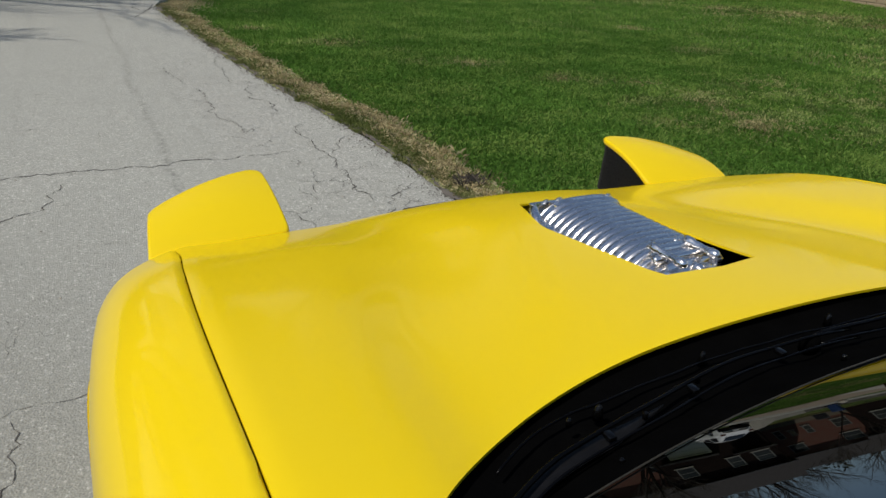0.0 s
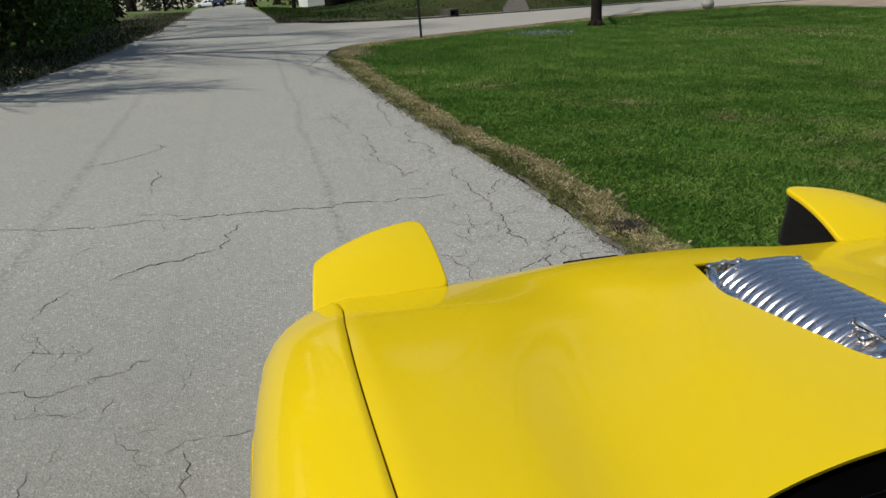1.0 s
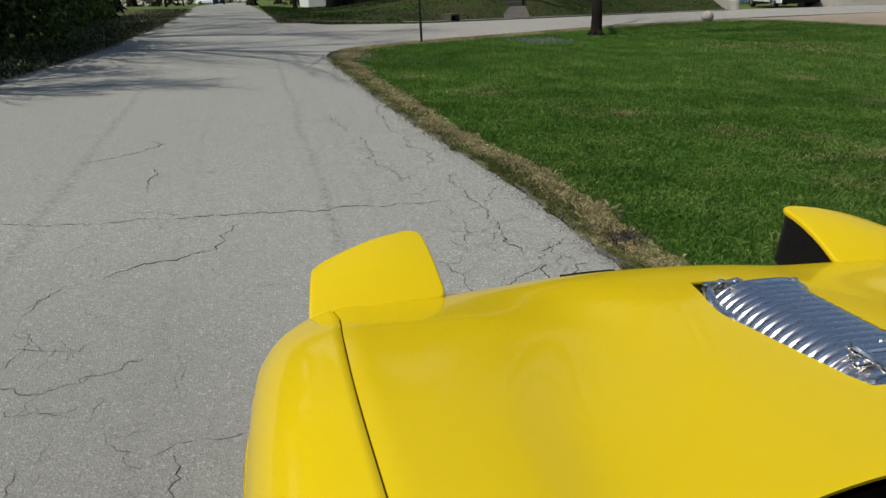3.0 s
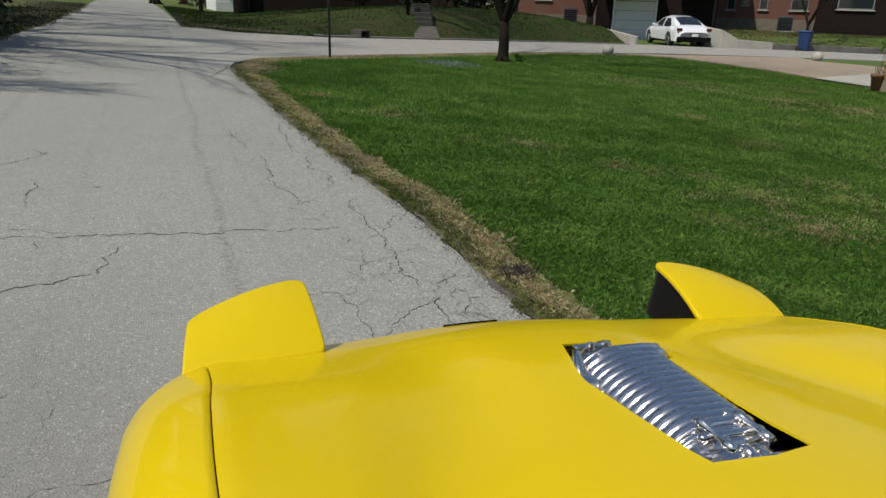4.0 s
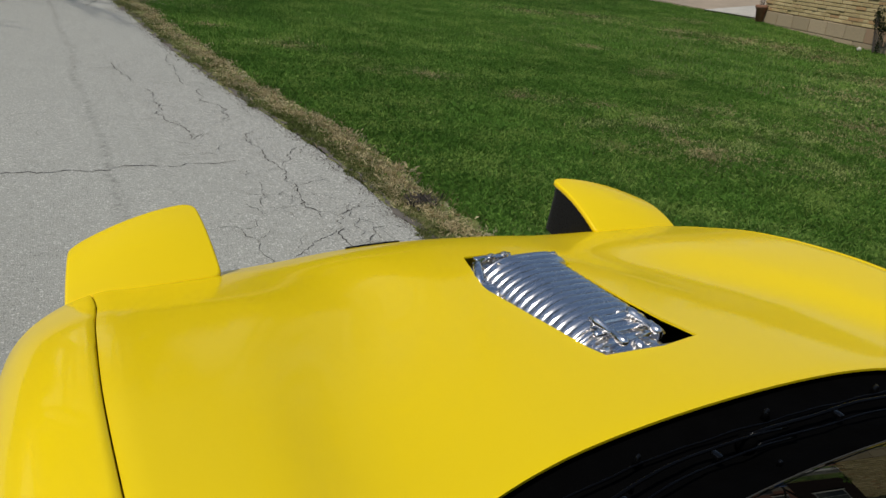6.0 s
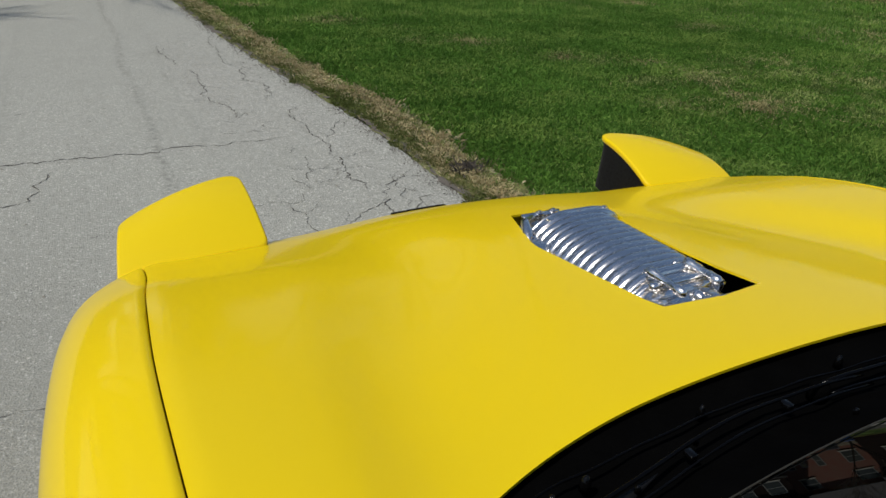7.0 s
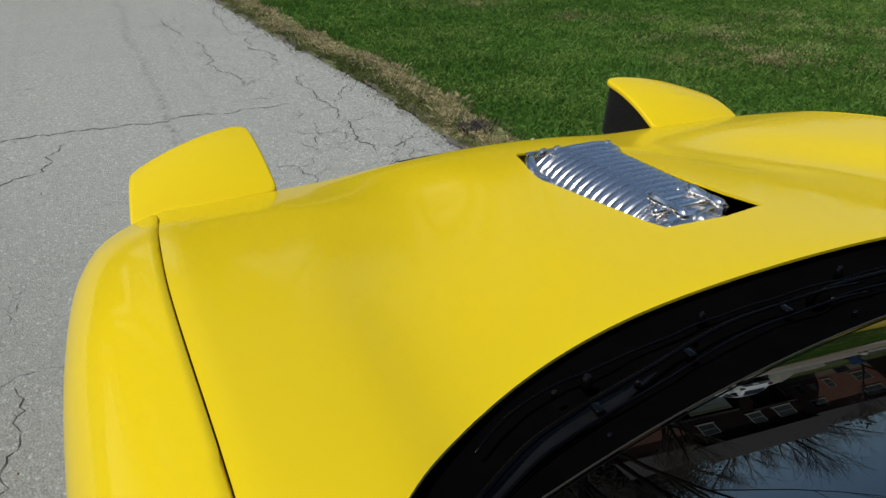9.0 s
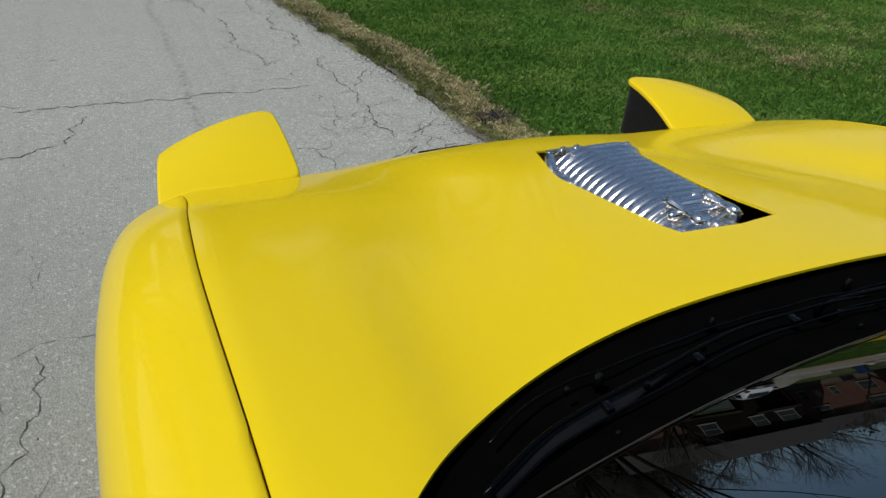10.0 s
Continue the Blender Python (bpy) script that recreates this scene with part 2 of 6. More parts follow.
WHITE = plain("white_paint", (0.78, 0.78, 0.76), 0.5, vary=0.05, scale=2, bump=0.1)
CARWHITE = plain("white_car_paint", (0.80, 0.81, 0.82), 0.25, vary=0.02, bump=0, Coat_Weight=1.0)
CARDARK = plain("dark_car_paint", (0.02, 0.025, 0.035), 0.25, vary=0.1, bump=0, Coat_Weight=1.0)
BLUE = plain("blue_plastic", (0.010, 0.035, 0.11), 0.45, vary=0.2, bump=0.1)
STEEL = plain("weathered_steel", (0.06, 0.065, 0.055), 0.6, 0.6, vary=0.3, scale=12)
GREYBOX = plain("grey_sheet_metal", (0.055, 0.055, 0.058), 0.6, 0.3, vary=0.15)
ROOF = plain("roof_shingle", (0.040, 0.036, 0.034), 0.95, vary=0.35, scale=5, bump=0.6)
FOOTING = plain("house_footing_stone", (0.17, 0.145, 0.11), 0.95, vary=0.25, scale=4, bump=0.5)
DARKWALL = plain("dark_brown_brick", (0.018, 0.0125, 0.0105), 0.9, vary=0.3, scale=7, bump=0.5, Specular_IOR_Level=0.1)
MORTAR = plain("mortar", (0.26, 0.21, 0.135), 0.95, vary=0.2, scale=10, bump=0.5)
BUFF = make_brick("buff_brick", (0.40, 0.31, 0.145), (0.47, 0.37, 0.19), (0.38, 0.26, 0.12))
BLOCK = make_brick("tan_block", (0.31, 0.245, 0.15), (0.34, 0.27, 0.17), (0.29, 0.23, 0.145))
CLAY = plain("terracotta", (0.20, 0.10, 0.06), 0.9, vary=0.2, scale=8)
LEAF = make_grass("shrub_leaf", (0.038, 0.072, 0.018), (0.155, 0.235, 0.058), (0.14, 0.12, 0.05), 0.62, (0.17, 0.25, 0.065))
VIOLET = plain("violet_petals", (0.25, 0.25, 0.36), 0.8, vary=0.3)


def make_far_brick(name, light, dark, joint):
    s = Mat(name, Roughness=0.9)
    n = s.t.nodes.new("ShaderNodeTexBrick")
    s.t.links.new(s.own(), n.inputs["Vector"])
    for key, value in (("Color1", (*light, 1)), ("Color2", (*dark, 1)), ("Mortar", (*joint, 1)), ("Scale", 1.0),
                       ("Mortar Size", 0.008), ("Brick Width", 0.21), ("Row Height", 0.075)):
        n.inputs[key].default_value = value
    s.set(Base_Color=s.mix(s.ramp(s.noise(2.0, 4), [(0.4, 0.0), (0.7, 0.35)]), n.outputs[0], dark))
    return s.m


REDBRICK = make_far_brick("red_brick", (0.24, 0.042, 0.026), (0.17, 0.030, 0.019), (0.15, 0.075, 0.055))


# ---- mesh helpers ----
def part(name, bm, material, parent=None, label="", smooth=False):
    """Links a bmesh as one mesh object, under its thing when one is given."""
    me = bpy.data.meshes.new(name)
    bm.to_mesh(me)
    bm.free()
    me.materials.append(material)
    if smooth:
        me.shade_smooth()
    ob = new(name, me)
    ob.parent = parent
    if label:
        tagged(ob, label)
    return ob


def raw(name, verts, faces, material, parent=None, label="", smooth=True):
    me = bpy.data.meshes.new(name)
    me.from_pydata([tuple(v) for v in verts], [], faces)
    me.materials.append(material)
    if smooth:
        me.shade_smooth()
    ob = new(name, me)
    ob.parent = parent
    if label:
        tagged(ob, label)
    return ob


def thing(name, m, label, category, group=""):
    ob = new(name)
    ob.empty_display_size = 0.2
    ob.matrix_world = m
    return tagged(ob, label, category, group)


def box(bm, lo, hi, bevel=0.0, taper=(1, 1)):
    """A box between two corners; taper scales its top in x and y; bevelled edges."""
    r = bmesh.ops.create_cube(bm, size=1)
    vs = r["verts"]
    mid = [(a + b) / 2 for a, b in zip(lo, hi)]
    for v in vs:
        top = v.co.z > 0
        for k in range(3):
            v.co[k] = mid[k] + v.co[k] * (hi[k] - lo[k]) * ((taper[k] if top else 1) if k < 2 else 1)
    if bevel:
        es = list({e for v in vs for e in v.link_edges})
        bmesh.ops.bevel(bm, geom=es, offset=bevel, segments=2, affect="EDGES", profile=0.5)
    return bm


def boxes(*args, bevel=0.0):
    bm = bmesh.new()
    for lo, hi in args:
        box(bm, lo, hi, bevel)
    return bm


def tube(bm, path, radii, sides=8, cap=True):
    """A tapered tube along a list of points."""
    rings = []
    for i, p in enumerate(path):
        a, b = path[max(0, i - 1)], path[min(len(path) - 1, i + 1)]
        d = (Vector(b) - Vector(a)).normalized()
        u = d.orthogonal().normalized() if abs(d.z) > 0.99 else Vector((-d.y, d.x, 0)).normalized()
        w = d.cross(u)
        rings.append([bm.verts.new(Vector(p) + radii[i] * (math.cos(k * math.tau / sides) * u + math.sin(k * math.tau / sides) * w)) for k in range(sides)])
    for r0, r1 in zip(rings, rings[1:]):
        for k in range(sides):
            bm.faces.new((r0[k], r0[(k + 1) % sides], r1[(k + 1) % sides], r1[k]))
    if cap:
        bm.faces.new(rings[-1])
        bm.faces.new(rings[0][::-1])
    return bm


def spun(bm, profile, sides=24, axis="Z", at=(0, 0, 0)):
    """A turned shape from (radius, height) pairs."""
    rings = []
    for r, h in profile:
        ring = []
        for k in range(sides):
            c, s = r * math.cos(k * math.tau / sides), r * math.sin(k * math.tau / sides)
            p = {"Z": (c, s, h), "X": (h, c, s), "Y": (s, h, c)}[axis]
            ring.append(bm.verts.new(Vector(at) + Vector(p)))
        rings.append(ring)
    for r0, r1 in zip(rings, rings[1:]):
        for k in range(sides):
            bm.faces.new((r0[k], r0[(k + 1) % sides], r1[(k + 1) % sides], r1[k]))
    for ring, flip in ((rings[0], True), (rings[-1], False)):
        bm.faces.new(ring[::-1] if flip else ring)
    return bm


def cut(ob, *polys, z0=0.0, z1=2.0):
    """Cuts upright prisms with the given plan outlines out of a closed mesh."""
    for poly in polys:
        bm = bmesh.new()
        low, high = [bm.verts.new((x, y, z0)) for x, y in poly], [bm.verts.new((x, y, z1)) for x, y in poly]
        n = len(poly)
        for k in range(n):
            bm.faces.new((low[k], low[(k + 1) % n], high[(k + 1) % n], high[k]))
        bm.faces.new(low[::-1])
        bm.faces.new(high)
        bmesh.ops.recalc_face_normals(bm, faces=bm.faces)
        me = bpy.data.meshes.new("tool")
        bm.to_mesh(me)
        bm.free()
        tool = new("tool", me)
        tool.parent = ob.parent
        md = ob.modifiers.new("cut", "BOOLEAN")
        md.operation, md.object, md.solver = "DIFFERENCE", tool, "EXACT"
        dg = bpy.context.evaluated_depsgraph_get()
        done = bpy.data.meshes.new_from_object(ob.evaluated_get(dg))
        ob.modifiers.clear()
        old, ob.data = ob.data, done
        bpy.data.meshes.remove(old)
        bpy.data.objects.remove(tool)
        bpy.data.meshes.remove(me)
    return ob


def steps(pairs):
    """A smooth curve through (at, value) pairs: monotone cubic."""
    pairs = sorted(pairs)
    xs, ys = np.array([p[0] for p in pairs], float), np.array([p[1] for p in pairs], float)
    h = np.diff(xs)
    d = np.diff(ys) / h
    m = np.zeros(len(xs))
    m[0], m[-1] = d[0], d[-1]
    for i in range(1, len(xs) - 1):
        m[i] = 0 if d[i - 1] * d[i] <= 0 else 2 * d[i - 1] * d[i] / (d[i - 1] + d[i])

    def at(x):
        x = np.clip(x, xs[0], xs[-1])
        i = np.clip(np.searchsorted(xs, x) - 1, 0, len(h) - 1)
        t = (x - xs[i]) / h[i]
        return ((2 * t**3 - 3 * t**2 + 1) * ys[i] + (t**3 - 2 * t**2 + t) * h[i] * m[i]
                + (-2 * t**3 + 3 * t**2) * ys[i + 1] + (t**3 - t**2) * h[i] * m[i + 1])
    return at


# ---- lie of the land ----
def soft_min(x, k, w):
    return -w * np.logaddexp(-x / w, -k / w) + w * np.logaddexp(0, -k / w)


def land(x, y):
    """Height of the ground: it climbs gently ahead, falls to the lawn side and levels out."""
    x, y = np.clip(np.asarray(x, float), -10, 60), np.maximum(np.asarray(y, float), -20)
    rise = 0.04 * soft_min(y, 18.0, 1.8) - 0.006 * np.logaddexp(0, (y - 28) / 4) * 4
    fall = -0.065 * soft_min(x, 12.0, 1.5) - 0.02 * np.clip(x - 12, 0, 28)
    return rise + fall * np.clip((105 - y) / 60, 0, 1)


def on_land(x, y, up=0.0):
    return Vector((x, y, float(land(x, y)) + up))


ROAD_RIGHT = steps([(-30, 1.15), (0, 0.97), (1.7, 0.87), (2.7, 0.85), (3.6, 0.78), (4.4, 0.67), (5.2, 0.59), (6.3, 0.50), (8.4, 0.39), (10.0, 0.31), (10.7, 0.32)])
ROAD_LEFT = steps([(-30, -4.6), (0, -4.2), (8.1, -3.84), (9.4, -3.53), (11.7, -3.19), (14.5, -2.92), (17, -2.76), (22, -2.80), (34, -3.3), (44, -3.75), (60, -4.5), (150, -7.5)])


def sheet(name, outline_a, outline_b, across, material, up, label, category, skirt=0.06):
    """A ribbon of ground between two edges, laid on the land, with thickness."""
    rows = []
    for a, b in zip(outline_a, outline_b):
        a, b = Vector(a), Vector(b)
        rows.append([a.lerp(b, k / across) for k in range(across + 1)])
    verts, faces = [], []
    w = across + 3
    for r in rows:
        pts = [r[0]] + r + [r[-1]]
        for k, p in enumerate(pts):
            drop = skirt if k in (0, w - 1) else 0
            verts.append((p.x, p.y, float(land(p.x, p.y)) + up - drop))
    for i in range(len(rows) - 1):
        for k in range(w - 1):
            faces.append((i * w + k, i * w + k + 1, (i + 1) * w + k + 1, (i + 1) * w + k))
    ob = raw(name, verts, faces, material)
    ob.data.set_sharp_from_angle(angle=radians(30))
    return tagged(ob, label, category, kind="structure")


# the one sheet of ground out to the horizon
def spaced(fine, far, step):
    xs, s = [0.0], step
    while xs[-1] < far:
        if xs[-1] > fine:
            s *= 1.22
        xs.append(xs[-1] + s)
    return np.array([-x for x in xs[:0:-1]] + xs)


gx, gy = spaced(30, 900, 0.8), spaced(36, 900, 0.8)
gxx, gyy = np.meshgrid(gx, gy)
gz = land(gxx, gyy) - 0.035
gverts = np.column_stack([gxx.ravel(), gyy.ravel(), gz.ravel()])
nx = len(gx)
gfaces = [(j * nx + i, j * nx + i + 1, (j + 1) * nx + i + 1, (j + 1) * nx + i) for j in range(len(gy) - 1) for i in range(nx - 1)]
tagged(raw("ground", gverts, gfaces, SOIL), "grassy ground that slopes gently away to the horizon", "ground", kind="structure")

ys = np.concatenate([np.arange(-30, 10.7, 0.5), [10.7]])
left = [(float(ROAD_LEFT(y)), y, 0) for y in ys]
right = [(float(ROAD_RIGHT(y)), y, 0) for y in ys]
# the mouth of the side street and the road beyond it
for y, xr in ((11.3, 0.45), (12.0, 0.95), (13.1, 2.4), (14.5, 4.4), (15.9, 6.3)):
    left.append((float(ROAD_LEFT(y)), y + 0.05 * (y - 11), 0))
    right.append((xr, y, 0))
right_mouth = right[-1]
for y in (17.6, 19, 22, 26, 30, 36, 44, 55, 70, 90, 115, 150):
    left.append((float(ROAD_LEFT(y)), y, 0))
    right.append((0.1 - 0.012 * y, y, 0) if y > 17.8 else (1.5, 17.2, 0))
road = sheet("road", left, right, 10, ASPHALT, 0.0, "grey weathered asphalt road with cracks and a ragged edge", "road")
near = [(1.2, 13.0), (2.4, 13.25), (4.4, 14.6), (6.3, 15.95), (10.0, 18.5), (12.8, 19.5), (16.0, 20.6), (21.0, 20.4), (26, 19.4), (34, 17.6), (60, 12)]
far = [(-0.3, 18.0), (1.2, 17.6), (3.5, 18.3), (6.5, 20.6), (11.5, 24.6), (15.5, 26.3), (19, 26.8), (23, 26.0), (27.3, 25.2), (31, 23.8), (60, 17)]
side_street = sheet("street", [(x, y, 0) for x, y in near], [(x, y, 0) for x, y in far], 6, STREET, 0.006,
                    "pale asphalt side street that joins the road", "street")
drive = sheet("driveway", [(14.2, 19.85, 0), (15.3, 18.8, 0), (16.1, 16, 0), (16.2, 13.2, 0), (16.4, 11.9, 0)],
              [(22.0, 20.2, 0), (21.3, 18.6, 0), (22.4, 17, 0), (22.4, 14, 0), (22.4, 11, 0)], 5, TAN, 0.012, "tan concrete driveway apron", "driveway")
sheet("drive_slab", [(15.95, 13.75, 0), (19.2, 14.8, 0), (22.3, 15.6, 0)], [(16.4, 12.0, 0), (19.5, 11.6, 0), (22.3, 11.2, 0)], 4, CONCRETE, 0.018, "pale concrete slab beside the brick house", "driveway")

# ---- the yellow sports car ----
HALF = steps([(-3.98, 0.62), (-3.85, 0.80), (-3.5, 0.92), (-3.0, 0.945), (-2.2, 0.925), (-1.3, 0.92), (-0.6, 0.936), (-0.15, 0.924), (0.04, 0.872),
              (0.18, 0.81), (0.3, 0.71), (0.4, 0.56), (0.46, 0.40), (0.50, 0.18), (0.512, 0.03)])
CREST = steps([(0.512, 0.53), (0.42, 0.60), (0.3, 0.630), (0.2, 0.668), (0.1, 0.714), (0, 0.758), (-0.1, 0.792), (-0.22, 0.822), (-0.35, 0.85),
               (-0.5, 0.868), (-0.7, 0.887), (-0.84, 0.897), (-1.2, 0.915), (-2.5, 0.96), (-3.2, 1.0), (-3.7, 0.98), (-3.98, 0.93)])
DIP = steps([(0.512, 0.53), (0.3, 0.61), (0.2, 0.648), (0.1, 0.692), (0, 0.736), (-0.1, 0.768), (-0.24, 0.800), (-0.45, 0.828), (-0.65, 0.854),
             (-0.84, 0.872), (-1.2, 0.905), (-2.5, 0.96), (-3.2, 1.0), (-3.7, 0.98), (-3.98, 0.93)])
RIDGE = steps([(0.512, 0.50), (0.3, 0.575), (0.2, 0.625), (0.1, 0.675), (0, 0.728), (-0.07, 0.755), (-0.15, 0.784), (-0.3, 0.834), (-0.46, 0.866),
               (-0.6, 0.882), (-0.9, 0.892), (-1.3, 0.90), (-2.2, 0.93), (-3.1, 0.985), (-3.7, 0.96), (-3.98, 0.90)])
AXLES = (-0.46, -3.11)
CREASE = steps([(-1.2, 0.56), (-0.69, 0.475), (-0.45, 0.385), (-0.3, 0.335), (-0.15, 0.345), (0.1, 0.40), (0.512, 0.40)])
SEAM = 0.770
SEAM_AT = steps([(-1.4, 0.770), (-0.95, 0.772), (-0.6, 0.777), (-0.36, 0.769), (-0.17, 0.756), (0.3, 0.752)])


def sill(y):
    low = 0.17
    for a in AXLES:
        if abs(y - a) < 0.36:
            low = max(low, 0.32 + math.sqrt(0.36**2 - (y - a) ** 2))
    return low


def section(y):
    """Half of the body's cross-section at y, from the middle out and down: two arrays."""
    s = float(HALF(y)) / 0.935
    c, d, r = float(CREST(y)), float(DIP(y)), float(RIDGE(y))
    low = sill(y)
    k, b = float(CREASE(y)), 0.009 * min(1.0, max(0.0, -(y + 0.05) / 0.25))
    keys = [(0, c), (k * 0.5, c * 0.72 + d * 0.28), (k, d), (k * 0.55 + 0.351, d * 0.58 + r * 0.42 + b), (k * 0.2 + 0.624, d * 0.2 + r * 0.8 + b * 0.8), (0.78, r), (0.86, r - 0.029), (0.908, r - 0.083), (0.930, r - 0.16)]
    bottom = [(0.936, 0.60), (0.93, 0.45), (0.915, 0.30), (0.90, 0.17)]
    keys += [(x, z) for x, z in bottom if z < r - 0.18]
    pts = [Vector((x * s, z)) for x, z in keys]
    pts = [Vector((-pts[1].x, pts[1].y))] + pts + [2 * pts[-1] - pts[-2]]
    X, Z = [], []
    for i in range(1, len(pts) - 2):
        for k in range(8):
            t = k / 8
            p0, p1, p2, p3 = pts[i - 1], pts[i], pts[i + 1], pts[i + 2]
            q = 0.5 * (2 * p1 + (p2 - p0) * t + (2 * p0 - 5 * p1 + 4 * p2 - p3) * t * t + (3 * p1 - p0 - 3 * p2 + p3) * t**3)
            X.append(q.x)
            Z.append(q.y)
    X.append(pts[-2].x)
    Z.append(pts[-2].y)
    X, Z = np.array(X), np.array(Z)
    return X, np.maximum(Z, low)


def top(x, y):
    X, Z = section(y)
    n = int(np.argmax(X > 0.90 * X.max())) or len(X)
    return float(np.interp(abs(x), X[:n], Z[:n]))


def hood_rear(x):
    return -0.870 - 0.06 * x * x - 0.81 * x**4


def hood_front(x):
    return 0.205 - 0.20 * abs(x) ** 3


car = thing("sports_car", TILT, "bright yellow low sports car with raised pop-up headlights", "car")


def hood_panel():
    nx_, ny_ = 110, 80
    tv, bv = [], []
    for j in range(ny_ + 1):
        for i in range(nx_ + 1):
            x = SEAM * (2 * i / nx_ - 1) * 0.9986
            f = j / ny_
            y = hood_rear(x) * (1 - f) + hood_front(x) * f
            x *= float(SEAM_AT(y)) / SEAM
            z = top(x, y)
            edge = min(1, min(f, 1 - f) * 40) * min(1, (1 - abs(2 * i / nx_ - 1)) * 110)
            z -= 0.0016 * (1 - edge) ** 2
            tv.append((x, y, z))
            bv.append((x, y, z - 0.0045))
    w, n = nx_ + 1, len(tv)
    faces = []
    for j in range(ny_):
        for i in range(nx_):
            a = (j * w + i, j * w + i + 1, (j + 1) * w + i + 1, (j + 1) * w + i)
            faces.append(a)
            faces.append(tuple(n + k for k in a[::-1]))
    ring = [i for i in range(w)] + [j * w + nx_ for j in range(1, ny_ + 1)] + [ny_ * w + i for i in range(nx_ - 1, -1, -1)] + [j * w for j in range(ny_ - 1, 0, -1)]
    for a, b in zip(ring, ring[1:] + ring[:1]):
        faces.append((b, a, n + a, n + b))
    ob = raw("hood", tv + bv, faces, YELLOW, car, "glossy yellow hood with an opening for the blower")
    opening = [(-0.048, -0.215), (0.052, -0.228), (0.052, -0.272), (0.128, -0.318), (0.138, -0.343), (0.112, -0.357), (0.108, -0.443), (0.100, -0.55), (0.102, -0.635), (0.114, -0.707),
               (0.025, -0.719), (-0.086, -0.709), (-0.096, -0.675), (-0.108, -0.555), (-0.117, -0.42), (-0.113, -0.392), (-0.096, -0.338)]
    wells = [[(s * 0.56, 0.03), (s * 0.56, 0.12), (s * 0.74, 0.10), (s * 0.74, 0.03)] for s in (-1, 1)]
    cut(ob, opening, *wells, z0=0.4)
    ob.data.shade_smooth()
    ob.data.set_sharp_from_angle(angle=radians(38))
    return ob


def flank(name, side, ys_):
    """An outer panel from the hood's seam line down to the sill."""
    verts, faces, w = [], [], 0
    for y in ys_:
        X, Z = section(y)
        start = float(SEAM_AT(y)) * 1.0014 * min(1.0, float(HALF(y)) / 0.88)
        dense = np.linspace(0, len(X) - 1, 240)
        Xd, Zd = np.interp(dense, range(len(X)), X), np.interp(dense, range(len(X)), Z)
        k0 = int(np.argmax(Xd >= start))
        pick = np.linspace(k0, 239, 44)
        xs_, zs_ = np.interp(pick, range(240), Xd), np.interp(pick, range(240), Zd)
        row = [(start - 0.001, zs_[0] - 0.03), (start - 0.0005, zs_[0] - 0.004)] + list(zip(xs_, zs_)) + [(xs_[-1] - 0.03, zs_[-1] + 0.005)]
        w = len(row)
        verts += [(side * x, y, z) for x, z in row]
    for j in range(len(ys_) - 1):
        for i in range(w - 1):
            a = (j * w + i, j * w + i + 1, (j + 1) * w + i + 1, (j + 1) * w + i)
            faces.append(a if side > 0 else a[::-1])
    return raw(name, verts, faces, YELLOW, car)


def body_strip(name, ys_, material, label=""):
    """A full-width stretch of the body, sill to sill."""
    verts, faces, w = [], [], 0
    for y in ys_:
        X, Z = section(y)
        dense = np.linspace(0, len(X) - 1, 60)
        Xd, Zd = np.interp(dense, range(len(X)), X), np.interp(dense, range(len(X)), Z)
        row = [(-x, z) for x, z in zip(Xd[::-1], Zd[::-1])] + list(zip(Xd[1:], Zd[1:]))
        w = len(row)
        verts += [(x, y, z) for x, z in row]
    for j in range(len(ys_) - 1):
        for i in range(w - 1):
            faces.append((j * w + i, j * w + i + 1, (j + 1) * w + i + 1, (j + 1) * w + i))
    return raw(name, verts, faces, material, car, label)


hood_panel()
for side in (-1, 1):
    flank("fender", side, list(np.linspace(-1.32, -0.2, 46)) + list(np.linspace(-0.18, 0.21, 28)))
    flank("door", side, list(np.linspace(-2.56, -1.326, 26)))
# nose: from the hood's front edge down to the bumper
nose_v, nose_f = [], []
cols = 60
for i in range(cols + 1):
    q = 2 * i / cols - 1
    x0 = q * 0.80
    y0 = hood_front(min(abs(x0), SEAM)) + 0.006
    X, Z = section(y0)
    reach = [(0.0, -0.001), (0.02, -0.012), (0.08, -0.056), (0.15, -0.105), (0.22, -0.165), (0.26, -0.22), (0.28, -0.30), (0.27, -0.40), (0.24, -0.47)]
    z0 = top(x0, y0) - 0.002
    for out, down in reach:
        squash = (1 - abs(q) ** 4 * 0.72)
        nose_v.append((x0 * (1 - 0.25 * out * abs(q)), y0 + out * squash, max(0.16, z0 + down)))
rw = 9
for i in range(cols):
    for k in range(rw - 1):
        nose_f.append((i * rw + k, i * rw + k + 1, (i + 1) * rw + k + 1, (i + 1) * rw + k)[::-1])
raw("front_bumper", nose_v, nose_f, YELLOW, car)
strip = bmesh.new()
strip_rows = []
for k in range(13):
    x = -0.140 + 0.154 * k / 12
    y = hood_front(x) - 0.001
    z = top(x, y)
    strip_rows.append([strip.verts.new(p) for p in ((x, y - 0.007, z - 0.004), (x, y - 0.006, z + 0.002), (x, y + 0.004, z + 0.002), (x, y + 0.006, z - 0.006))])
for r0, r1 in zip(strip_rows, strip_rows[1:]):
    for k in range(3):
        strip.faces.new((r0[k], r1[k], r1[k + 1], r0[k + 1]))
strip.faces.new(strip_rows[0])
strip.faces.new(strip_rows[-1][::-1])
part("nose_strip", strip, MATT, car, "small black strip at the nose")
